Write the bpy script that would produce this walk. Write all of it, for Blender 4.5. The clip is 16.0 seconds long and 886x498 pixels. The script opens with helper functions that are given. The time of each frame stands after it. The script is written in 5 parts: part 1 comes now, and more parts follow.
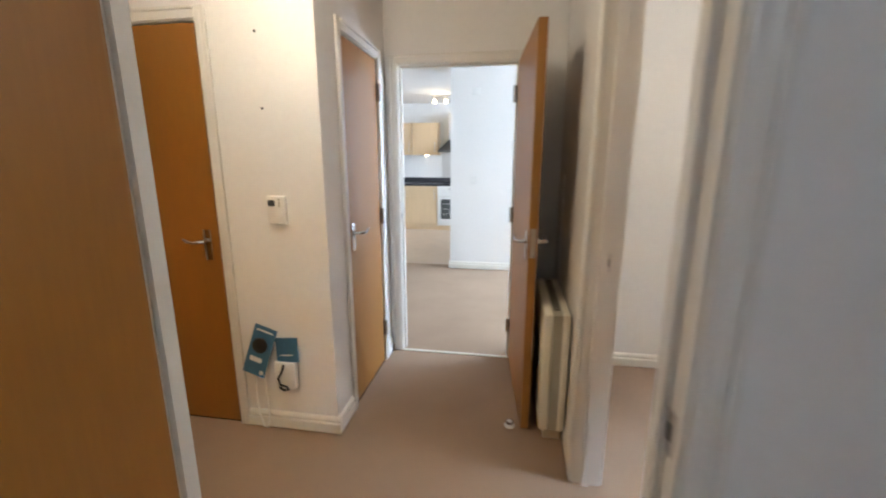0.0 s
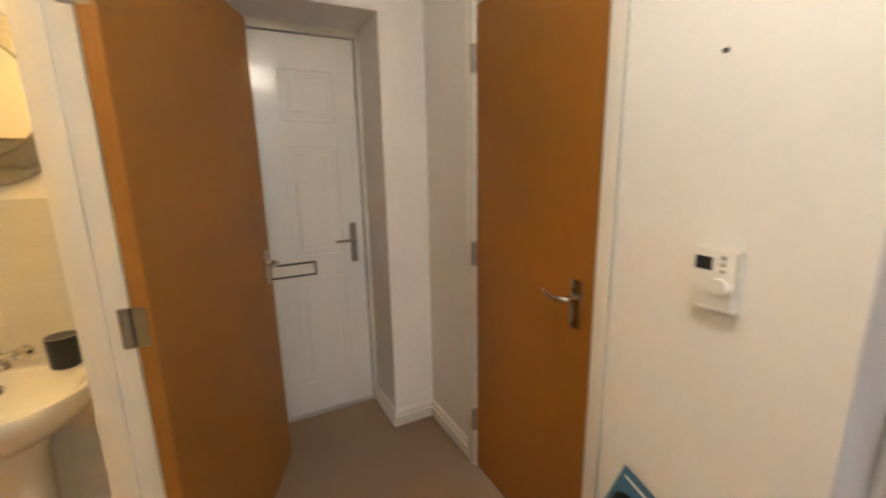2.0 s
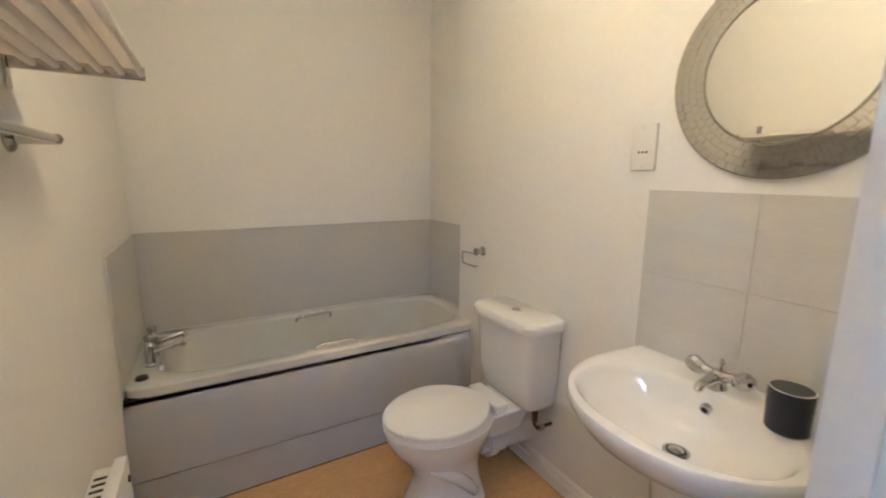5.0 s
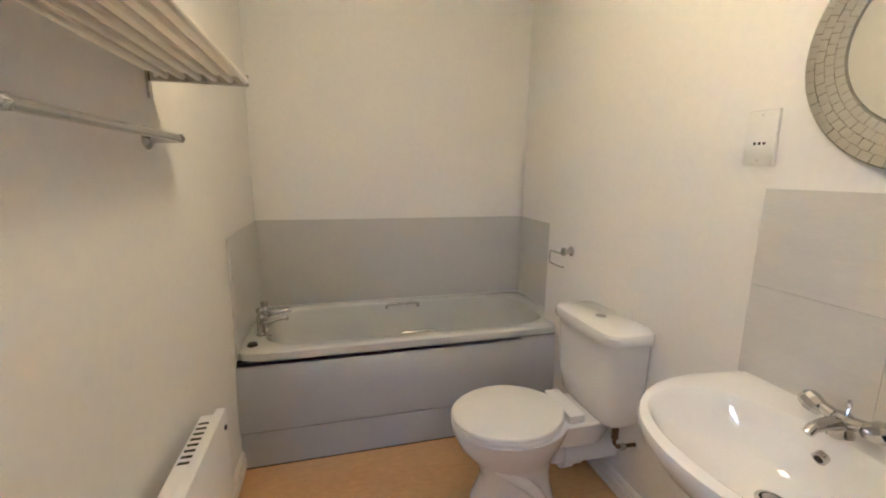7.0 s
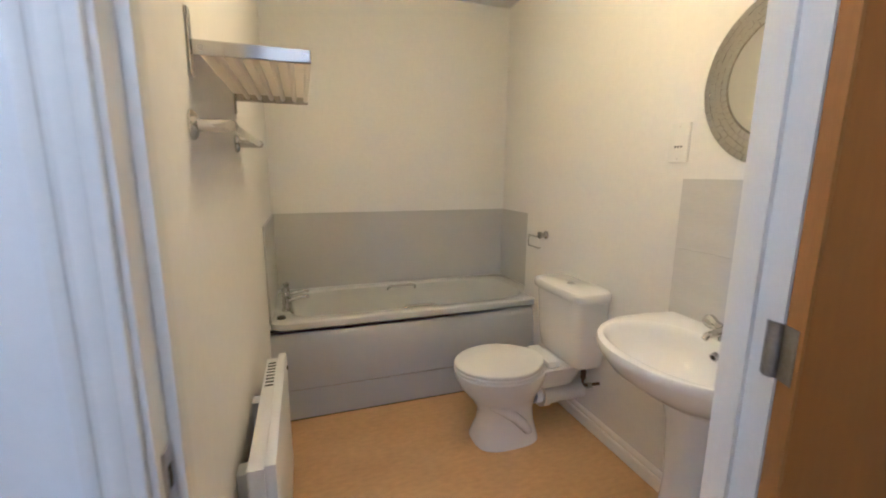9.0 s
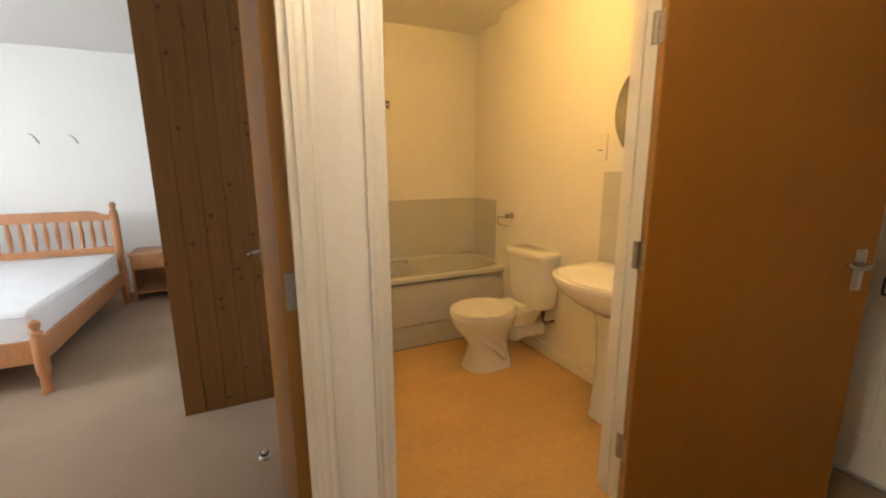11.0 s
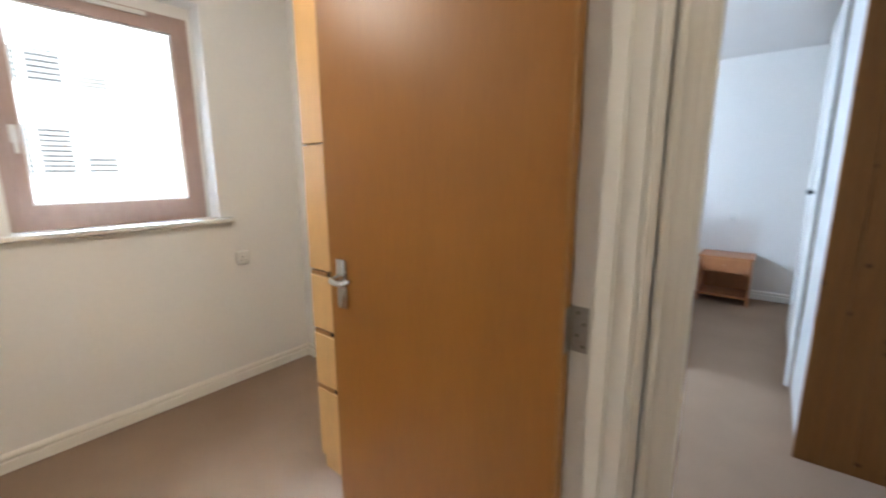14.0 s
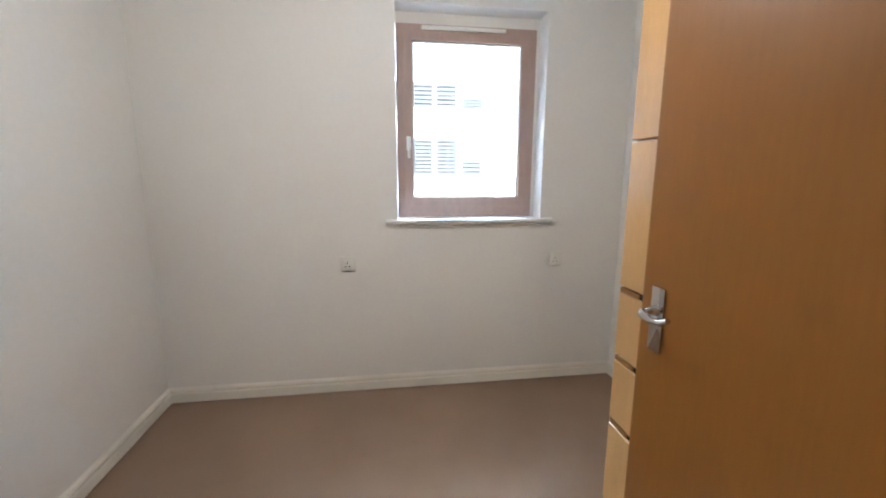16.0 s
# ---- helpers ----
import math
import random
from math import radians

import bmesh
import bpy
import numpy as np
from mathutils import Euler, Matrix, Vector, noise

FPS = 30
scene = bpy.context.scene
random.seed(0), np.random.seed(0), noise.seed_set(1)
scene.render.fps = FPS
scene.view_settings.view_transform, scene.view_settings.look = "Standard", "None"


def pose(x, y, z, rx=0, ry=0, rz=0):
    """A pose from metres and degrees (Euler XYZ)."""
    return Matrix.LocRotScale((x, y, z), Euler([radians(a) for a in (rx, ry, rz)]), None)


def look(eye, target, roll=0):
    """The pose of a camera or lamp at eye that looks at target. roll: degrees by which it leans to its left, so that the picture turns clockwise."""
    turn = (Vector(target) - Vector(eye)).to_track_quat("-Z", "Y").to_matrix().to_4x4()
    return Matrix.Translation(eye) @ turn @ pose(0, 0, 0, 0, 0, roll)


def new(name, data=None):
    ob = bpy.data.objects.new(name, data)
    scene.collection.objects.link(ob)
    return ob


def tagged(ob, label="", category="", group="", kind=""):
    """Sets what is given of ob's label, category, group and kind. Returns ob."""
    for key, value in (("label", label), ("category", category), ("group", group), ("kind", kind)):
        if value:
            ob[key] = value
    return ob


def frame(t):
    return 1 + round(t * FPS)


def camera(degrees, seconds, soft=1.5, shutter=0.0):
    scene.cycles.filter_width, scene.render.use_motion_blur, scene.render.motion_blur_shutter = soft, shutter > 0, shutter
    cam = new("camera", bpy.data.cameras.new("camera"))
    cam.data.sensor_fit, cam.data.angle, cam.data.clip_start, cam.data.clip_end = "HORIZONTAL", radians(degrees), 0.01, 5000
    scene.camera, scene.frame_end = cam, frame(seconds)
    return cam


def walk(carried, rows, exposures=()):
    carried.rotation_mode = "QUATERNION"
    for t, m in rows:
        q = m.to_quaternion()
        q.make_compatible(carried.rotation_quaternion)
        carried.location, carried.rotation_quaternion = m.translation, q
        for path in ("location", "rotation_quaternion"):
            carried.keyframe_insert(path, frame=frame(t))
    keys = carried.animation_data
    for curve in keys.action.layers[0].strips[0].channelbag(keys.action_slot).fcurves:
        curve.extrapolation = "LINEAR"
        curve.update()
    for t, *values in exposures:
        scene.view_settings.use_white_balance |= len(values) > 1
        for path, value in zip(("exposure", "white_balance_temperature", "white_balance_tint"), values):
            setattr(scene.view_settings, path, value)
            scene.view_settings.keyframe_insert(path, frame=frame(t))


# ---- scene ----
cam = camera(94.5, 16.0, soft=2.0, shutter=0.4)
PATH = [
    (0, (0.802, 0.85, 1.389), (0.485, 2.778, 0.962), -0.0),
    (0.5, (0.668, 1.129, 1.401), (0.032, 2.976, 0.973), -0.2),
    (1, (0.503, 1.391, 1.397), (-0.496, 3.07, 0.972), -0.5),
    (1.5, (0.344, 1.563, 1.406), (-1.046, 2.938, 0.983), -0.8),
    (2, (0.203, 1.717, 1.409), (-1.534, 2.615, 0.991), -1.1),
    (2.5, (0.073, 1.763, 1.375), (-1.868, 2.06, 0.993), -1.3),
    (3, (-0.022, 1.721, 1.396), (-1.961, 1.394, 1.028), -1.1),
    (3.5, (-0.119, 1.688, 1.409), (-1.885, 0.824, 1.038), -1.0),
    (4, (-0.22, 1.638, 1.386), (-1.714, 0.357, 1.032), -0.6),
    (4.5, (-0.285, 1.593, 1.353), (-1.495, 0.037, 1.013), 0.2),
    (5, (-0.324, 1.542, 1.354), (-1.309, -0.164, 1.006), 0.5),
    (5.2, (-0.344, 1.53, 1.359), (-1.252, -0.217, 1.009), 0.8),
    (7.5, (-0.435, 1.629, 1.346), (-0.925, -0.274, 0.978), 0.6),
    (8, (-0.354, 1.715, 1.344), (-0.847, -0.189, 0.98), 0.6),
    (8.5, (-0.286, 1.816, 1.35), (-0.831, -0.073, 0.986), 0.5),
    (9, (-0.195, 1.924, 1.333), (-0.826, 0.062, 0.968), 0.4),
    (9.2, (-0.133, 1.947, 1.33), (-0.821, 0.106, 0.958), 0.5),
    (11.3, (0.339, 2.58, 1.347), (-0.493, 0.804, 0.956), -0.3),
    (11.5, (0.376, 2.629, 1.344), (-0.39, 0.823, 0.955), -0.4),
    (12, (0.464, 2.659, 1.348), (-0.05, 0.766, 0.957), -0.3),
    (12.5, (0.543, 2.666, 1.341), (0.415, 0.708, 0.955), -0.4),
    (13, (0.662, 2.601, 1.344), (0.991, 0.666, 0.961), -0.4),
    (13.5, (0.783, 2.51, 1.351), (1.594, 0.72, 0.976), -0.5),
    (14, (0.924, 2.446, 1.356), (2.151, 0.911, 0.988), -0.3),
    (14.5, (1.049, 2.365, 1.342), (2.602, 1.153, 0.998), -0.8),
    (15, (1.139, 2.331, 1.363), (2.904, 1.459, 1.011), -0.4),
    (15.5, (1.164, 2.342, 1.348), (3.058, 1.802, 1.0), -0.2),
    (16, (1.089, 2.319, 1.353), (3.037, 2.036, 0.995), 0.2),
]
EXPOSURES = [(0.0, 2.6, 5600, 10), (0.5, 2.6, 5450, 10), (1.0, 2.45, 5800, 10), (1.5, 2.6, 5700, 10), (2.0, 2.75, 5600, 10), (2.5, 2.8, 4850, 10), (3.0, 2.8, 4550, 10), (3.5, 2.75, 4350, 10), (4.5, 2.65, 3850, 13), (5.0, 2.65, 3900, 16),
             (7.5, 2.7, 3850, 15), (8.5, 2.7, 3750, 14), (9.0, 2.65, 3950, 14), (11.5, 2.52, 7100, 12), (12.5, 2.5, 6600, 10), (13.0, 2.72, 5850, 10), (13.5, 2.75, 5350, 10), (14.0, 2.6, 5500, 10), (14.5, 2.35, 5400, 10), (15.0, 2.38, 5350, 10), (15.5, 2.4, 5180, 10), (16.0, 2.36, 5080, 10)]
walk(cam, [(t, look(eye, target, roll)) for t, eye, target, roll in PATH], EXPOSURES)

# ---- light ----
SUN_ELEVATION, SUN_AZIMUTH = radians(42), radians(250)
world = bpy.data.worlds.new("sky")
scene.world = world
world.use_nodes = True
sky = world.node_tree.nodes.new("ShaderNodeTexSky")
sky.sky_type, sky.sun_disc, sky.sun_elevation, sky.sun_rotation = "NISHITA", False, SUN_ELEVATION, SUN_AZIMUTH
background = world.node_tree.nodes["Background"]
background.inputs["Strength"].default_value = 0.15
world.node_tree.links.new(sky.outputs["Color"], background.inputs["Color"])


def lamp(name, kind, matrix, power, colour, size=None, size_y=None):
    data = bpy.data.lights.new(name, kind)
    data.energy, data.color = power, colour
    if kind == "AREA":
        data.shape, data.size, data.size_y = "RECTANGLE", size, size_y or size
    elif kind == "SUN":
        data.angle = radians(0.5)
    elif size:
        data.shadow_soft_size = size
    ob = new(name, data)
    ob.matrix_world = matrix
    return ob


SUN_WAY = Vector((math.sin(SUN_AZIMUTH) * math.cos(SUN_ELEVATION), math.cos(SUN_AZIMUTH) * math.cos(SUN_ELEVATION), math.sin(SUN_ELEVATION)))
lamp("sun", "SUN", look(SUN_WAY * 30, (0, 0, 0)), 5.0, (1.0, 0.95, 0.87))
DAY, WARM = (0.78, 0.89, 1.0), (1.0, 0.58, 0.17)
lamp("bedroom_window_light", "AREA", look((4.35, 0.0, 1.60), (1.6, -0.6, 1.15)), 27, DAY, 1.2, 1.2)
lamp("living_window_light", "AREA", look((4.3, 6.1, 1.45), (1.2, 5.3, 0.3)), 100, DAY, 2.2, 1.7)
lamp("bathroom_lamp_light", "POINT", pose(-0.80, 0.70, 2.34), 4.3, WARM, 0.11)
lamp("hall_lamp_light", "POINT", pose(-0.02, 2.04, 2.17), 3.1, (1.0, 0.80, 0.55), 0.10)
lamp("small_bedroom_lamp_light", "POINT", pose(2.36, 2.37, 2.13), 3.9, (1.0, 0.84, 0.64), 0.10)
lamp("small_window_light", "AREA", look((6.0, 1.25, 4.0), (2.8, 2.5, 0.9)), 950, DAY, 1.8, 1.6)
lamp("kitchen_spot_light", "POINT", pose(-0.38, 8.10, 2.15), 1.3, (1.0, 0.78, 0.5), 0.08)


# ---- materials ----
def material(name, colour, rough=0.6, metal=0.0, vary=0.06, scale=3.0, fine=120.0, bump=0.0, bump_scale=200.0, stretch=(1, 1, 1), spec=0.5, coat=0.0):
    m = bpy.data.materials.new(name)
    m.use_nodes = True
    nt = m.node_tree
    p = nt.nodes["Principled BSDF"]
    p.inputs["Roughness"].default_value, p.inputs["Metallic"].default_value = rough, metal
    p.inputs["Specular IOR Level"].default_value = spec
    p.inputs["Coat Weight"].default_value = coat
    co = nt.nodes.new("ShaderNodeTexCoord")
    mp = nt.nodes.new("ShaderNodeMapping")
    mp.inputs["Scale"].default_value = stretch
    nt.links.new(co.outputs["Object"], mp.inputs["Vector"])
    big, small = nt.nodes.new("ShaderNodeTexNoise"), nt.nodes.new("ShaderNodeTexNoise")
    big.inputs["Scale"].default_value, small.inputs["Scale"].default_value = scale, fine
    big.inputs["Detail"].default_value, small.inputs["Detail"].default_value = 4, 3
    nt.links.new(mp.outputs["Vector"], big.inputs["Vector"])
    nt.links.new(mp.outputs["Vector"], small.inputs["Vector"])
    add = nt.nodes.new("ShaderNodeMath")
    add.operation = "ADD"
    nt.links.new(big.outputs["Fac"], add.inputs[0])
    nt.links.new(small.outputs["Fac"], add.inputs[1])
    ramp = nt.nodes.new("ShaderNodeMapRange")
    ramp.inputs["From Min"].default_value, ramp.inputs["From Max"].default_value = 0.6, 1.4
    ramp.inputs["To Min"].default_value, ramp.inputs["To Max"].default_value = 1 - vary, 1 + vary
    nt.links.new(add.outputs[0], ramp.inputs["Value"])
    mul = nt.nodes.new("ShaderNodeVectorMath")
    mul.operation = "SCALE"
    mul.inputs[0].default_value = colour
    nt.links.new(ramp.outputs[0], mul.inputs["Scale"])
    nt.links.new(mul.outputs["Vector"], p.inputs["Base Color"])
    if bump:
        n, b = nt.nodes.new("ShaderNodeTexNoise"), nt.nodes.new("ShaderNodeBump")
        n.inputs["Scale"].default_value, n.inputs["Detail"].default_value = bump_scale, 4
        b.inputs["Strength"].default_value, b.inputs["Distance"].default_value = bump, 0.004
        nt.links.new(mp.outputs["Vector"], n.inputs["Vector"])
        nt.links.new(n.outputs["Fac"], b.inputs["Height"])
        nt.links.new(b.outputs["Normal"], p.inputs["Normal"])
    return m


WALL = material("matt emulsion", (0.80, 0.785, 0.75), 0.85, vary=0.025, scale=1.2, fine=40, bump=0.08, bump_scale=160, spec=0.2)
CEILING = material("ceiling emulsion", (0.82, 0.81, 0.79), 0.9, vary=0.02, bump=0.06, spec=0.2)
GLOSS = material("white gloss paint", (0.73, 0.71, 0.65), 0.34, vary=0.03, scale=4, bump=0.015, bump_scale=50)
CARPET = material("beige cut pile carpet", (0.345, 0.248, 0.172), 0.98, vary=0.14, scale=2.2, fine=420, bump=0.9, bump_scale=520, spec=0.05)
VINYL = material("wood-effect vinyl", (0.55, 0.345, 0.130), 0.32, vary=0.15, scale=2.6, fine=24, stretch=(1, 2.2, 1), bump=0.03)
PALE_VINYL = material("pale vinyl", (0.55, 0.42, 0.30), 0.45, vary=0.08, scale=4, fine=50)
VENEER = material("cherry veneer", (0.295, 0.123, 0.0145), 0.40, vary=0.07, scale=3, fine=40, stretch=(2.5, 2.5, 0.3), bump=0.03, bump_scale=90, spec=0.45)
LIPPING = material("beech lipping", (0.30, 0.14, 0.025), 0.45, vary=0.12, scale=8, fine=60, stretch=(6, 6, 0.5))
CHROME = material("chrome", (0.58, 0.57, 0.55), 0.10, 1.0, vary=0.04, scale=20)
STEEL = material("brushed steel", (0.62, 0.60, 0.57), 0.28, 1.0, vary=0.08, scale=30, fine=300, stretch=(1, 1, 8))
HINGE = material("dull steel", (0.34, 0.32, 0.29), 0.42, 1.0, vary=0.12, scale=30)
SCREW = material("dull screw", (0.16, 0.15, 0.14), 0.45, 1.0, vary=0.1)


# ---- builders ----
def box(bm, x0, x1, y0, y1, z0, z1, bevel=0.0, seg=2):
    made = bmesh.ops.create_cube(bm, size=1, matrix=Matrix.Translation(((x0 + x1) / 2, (y0 + y1) / 2, (z0 + z1) / 2)) @ Matrix.Diagonal((abs(x1 - x0), abs(y1 - y0), abs(z1 - z0), 1)))
    if bevel:
        edges = list({e for v in made["verts"] for e in v.link_edges})
        bmesh.ops.bevel(bm, geom=edges, offset=bevel, segments=seg, affect="EDGES", profile=0.5)


def part(name, bm, mat, parent=None, label="", smooth=False, kind=""):
    data = bpy.data.meshes.new(name)
    bmesh.ops.recalc_face_normals(bm, faces=bm.faces[:])
    bm.to_mesh(data)
    bm.free()
    data.materials.append(mat)
    if smooth:
        data.shade_smooth()
        data.set_sharp_from_angle(angle=radians(38))
    ob = new(name, data)
    if parent is not None:
        ob.parent = parent
    return tagged(ob, label=label, kind=kind)


def boxes(name, mat, rows, parent=None, label="", bevel=0.0, kind=""):
    bm = bmesh.new()
    for r in rows:
        box(bm, *r, bevel=bevel)
    return part(name, bm, mat, parent, label, kind=kind)


def cylinder(bm, p0, p1, r0, r1=None, n=20, caps=True):
    p0, p1 = Vector(p0), Vector(p1)
    way = p1 - p0
    m = Matrix.Translation((p0 + p1) / 2) @ way.to_track_quat("Z", "Y").to_matrix().to_4x4()
    bmesh.ops.create_cone(bm, cap_ends=caps, segments=n, radius1=r0, radius2=r0 if r1 is None else r1, depth=way.length, matrix=m)


def sweep(bm, points, radius, n=10, closed=False):
    """A round bar that follows the points."""
    pts = [Vector(p) for p in points]
    rings, last = [], None
    for i, p in enumerate(pts):
        a, b = pts[i - 1] if i or closed else p, pts[(i + 1) % len(pts)] if i + 1 < len(pts) or closed else p
        t = (b - a).normalized()
        side = t.orthogonal().normalized() if last is None else (last - t * last.dot(t)).normalized()
        last = side
        up = t.cross(side)
        r = radius[i] if isinstance(radius, (list, tuple)) else radius
        rings.append([bm.verts.new(p + (side * math.cos(k * math.tau / n) + up * math.sin(k * math.tau / n)) * r) for k in range(n)])
    for i in range(len(rings) - (0 if closed else 1)):
        a, b = rings[i], rings[(i + 1) % len(rings)]
        for k in range(n):
            bm.faces.new((a[k], a[(k + 1) % n], b[(k + 1) % n], b[k]))
    if not closed:
        bm.faces.new(rings[0][::-1])
        bm.faces.new(rings[-1])


def loft(bm, rings, cap_first=True, cap_last=True):
    """Skin over closed rings of points, one ring after another."""
    made = [[bm.verts.new(p) for p in ring] for ring in rings]
    n = len(made[0])
    for a, b in zip(made, made[1:]):
        for k in range(n):
            bm.faces.new((a[k], a[(k + 1) % n], b[(k + 1) % n], b[k]))
    if cap_first:
        bm.faces.new(made[0][::-1])
    if cap_last:
        bm.faces.new(made[-1])


def lathe(bm, profile, n=28, at=(0, 0, 0)):
    """A turned shape about z from rows of (radius, height)."""
    loft(bm, [[(at[0] + r * math.cos(k * math.tau / n), at[1] + r * math.sin(k * math.tau / n), at[2] + z) for k in range(n)] for r, z in profile])


def empty(name, m, label, category, kind="", group=""):
    ob = new(name)
    ob.empty_display_size = 0.1
    ob.matrix_world = m
    return tagged(ob, label=label, category=category, kind=kind, group=group)


# ---- structure ----
TOP = 2.50
SKIRT = 0.095


def structure(name, mat, rows, label, category):
    return tagged(boxes(name, mat, rows, kind="structure"), label=label, category=category)


for name, rows in (("floor_hall", [(-2.0, -0.035, 1.465, 2.62, -0.05, 0), (-0.035, 1.15, 1.47, 3.64, -0.05, 0)]), ("floor_bedroom", [(0.05, 4.4, -2.95, 1.47, -0.05, 0)]),
                   ("floor_small_bedroom", [(1.15, 3.80, 1.47, 3.64, -0.05, 0), (1.395, 3.80, 0.75, 1.47, -0.049, 0.001)]), ("floor_living", [(-2.4, 4.4, 3.64, 6.16, -0.05, 0), (0.5, 4.4, 6.16, 9.42, -0.05, 0)])):
    structure(name, CARPET, rows, "beige cut pile carpet", "carpet")
structure("floor_bathroom", VINYL, [(-1.80, 0.05, -1.1, 1.455, -0.05, 0.0)], "wood-effect vinyl bathroom floor in honey brown", "floor")
structure("floor_kitchen", PALE_VINYL, [(-2.4, 0.5, 6.16, 9.42, -0.05, 0.0)], "pale beige vinyl kitchen floor", "floor")
structure("ceiling", CEILING, [(-2.6, 4.9, -3.15, 9.7, TOP, TOP + 0.1)], "plain white painted ceiling", "ceiling")


def wall(name, along, face0, face1, start, end, openings=(), top=TOP):
    """A wall along x or y between two faces, with openings (from, to, sill, head)."""
    rows, at = [], start
    for a, b, sill, head in sorted(openings):
        rows.append((at, a, 0, top))
        if sill > 0:
            rows.append((a, b, 0, sill))
        rows.append((a, b, head, top))
        at = b
    rows.append((at, end, 0, top))
    return structure(name, WALL, [(a, b, face0, face1, z0, z1) if along == "x" else (face0, face1, a, b, z0, z1) for a, b, z0, z1 in rows], "smooth off-white painted plaster wall", "wall")


L = 0.03
LIV, BED1, BATH, STORE, CUP, BED2 = (0.050, 0.822), (0.188, 1.045), (-0.970, -0.036), (2.865, 3.412), (-1.225, -0.590), (1.632, 2.462)
HEAD = 1.985


def hole(span, head=HEAD):
    return (span[0] - L, span[1] + L, 0, head + L)


wall("wall_north", "x", 3.60, 3.70, -0.135, 1.115, [hole(LIV)])
wall("wall_hall_west", "y", -0.135, -0.035, 2.715, 3.60, [hole(STORE)])
wall("wall_thermostat", "x", 2.615, 2.715, -1.69, -0.035, [hole(CUP)])
wall("wall_entrance", "y", -2.03, -1.69, 1.465, 2.715, [(1.47, 2.390, 0, 2.065)])
wall("wall_bathroom_north", "x", 1.375, 1.472, -2.03, 0.075, [hole(BATH)])
wall("wall_bedroom_north", "x", 1.395, 1.470, 0.075, 1.112, [hole(BED1)])
wall("wall_hall_east", "y", 1.112, 1.222, 1.395, 3.70, [hole(BED2)])
wall("wall_bathroom_east", "y", 0.01, 0.075, -2.95, 1.37)
wall("wall_bathroom_west", "y", -1.80, -1.57, -0.42, 1.375)
wall("wall_alcove", "y", -1.80, -1.67, -1.1, -0.42)
wall("wall_bathroom_south", "x", -1.1, -0.97, -1.67, 0.01)
wall("wall_bedroom_south", "x", -3.05, -2.95, 0.01, 4.5)
wall("wall_bedroom_east", "y", 4.4, 4.5, -2.95, 0.80)
wall("wall_between_bedrooms", "x", 0.73, 0.80, 1.325, 4.5)
wall("wall_vestibule", "y", 1.325, 1.395, 0.80, 1.395)
wall("wall_vestibule_return", "x", 1.395, 1.470, 1.222, 1.395)
wall("wall_bedroom2_east", "y", 3.55, 3.80, 0.80, 3.70, [(1.345, 2.235, 1.085, 2.285)])
wall("wall_bedroom2_north", "x", 3.61, 3.70, 1.222, 3.55)
wall("wall_living_east", "y", 4.4, 4.5, 3.70, 9.42)
wall("wall_living_south", "x", 3.70, 3.78, 3.55, 4.5)
wall("wall_living_far", "x", 9.42, 9.52, -2.4, 4.5)
wall("wall_living_west", "y", -2.5, -2.4, 3.70, 9.52)
wall("wall_living_pillar", "x", 6.00, 6.44, 0.050, 0.850)
wall("wall_living_south_west", "x", 3.60, 3.70, -2.5, -0.135)
wall("wall_store", "y", -1.1, -1.0, 2.715, 3.60)


# Same paint as GLOSS, lightened for the light the moulding catches.
SKIRT_LIT = material("white gloss paint, lit on skirting", (0.81, 0.78, 0.70), 0.34, vary=0.03, scale=4, bump=0.015, bump_scale=50)
SKIRT_PROFILE = ((0.0005, 0.0), (0.007, 0.0), (0.007, 0.006), (0.017, 0.006), (0.0175, 0.054), (0.015, 0.059), (0.005, 0.060), (0.005, 0.068), (0.013, 0.069), (0.0145, 0.075), (0.012, 0.084), (0.006, 0.092), (0.0005, SKIRT))


def skirting(rows):
    """Skirting boards with a moulded top along the walls: (axis, face, side, start, end)."""
    bm = bmesh.new()
    for axis, face, side, a, b in rows:
        ends = []
        for along in (a, b):
            flats = [(face + side * depth, z) for depth, z in SKIRT_PROFILE]
            ends.append([bm.verts.new((along, f, z) if axis == "x" else (f, along, z)) for f, z in flats])
        count = len(SKIRT_PROFILE)
        for k in range(count):
            bm.faces.new((ends[0][k], ends[0][(k + 1) % count], ends[1][(k + 1) % count], ends[1][k]))
        bm.faces.new(ends[0])
        bm.faces.new(ends[1][::-1])
    return tagged(part("baseboard", bm, SKIRT_LIT, kind="structure"), label="white gloss moulded skirting board along the walls", category="skirting board")


A = 0.058
skirting([("y", -0.035, 1, 2.599, STORE[0] - A), ("y", -0.035, 1, STORE[1] + A, 3.60), ("x", 2.615, -1, CUP[1] + A, -0.019), ("x", 2.615, -1, -1.69, CUP[0] - A),
          ("y", -1.69, 1, 2.390, 2.615), ("x", 2.390, -1, -2.0, -1.675), ("y", 1.115, -1, BED2[1] + A, 3.60), ("x", 3.60, -1, LIV[1] + A, 1.115), ("x", 1.472, 1, -1.69, BATH[0] - A), ("x", 1.470, 1, 0.075, BED1[0] - A)])
skirting([("y", -1.57, 1, -0.27, 1.375), ("y", 0.01, -1, -0.27, 1.375)])
skirting([("y", 3.55, -1, 0.80, 3.61), ("x", 3.61, -1, 1.222, 3.55), ("x", 0.80, 1, 1.395, 3.55), ("y", 1.222, 1, BED2[1] + A, 3.61)])
skirting([("x", -2.95, 1, 0.075, 4.4), ("y", 0.075, 1, -2.95, 1.36), ("x", 0.73, -1, 1.325, 4.4), ("y", 1.325, -1, 0.73, 1.36)])
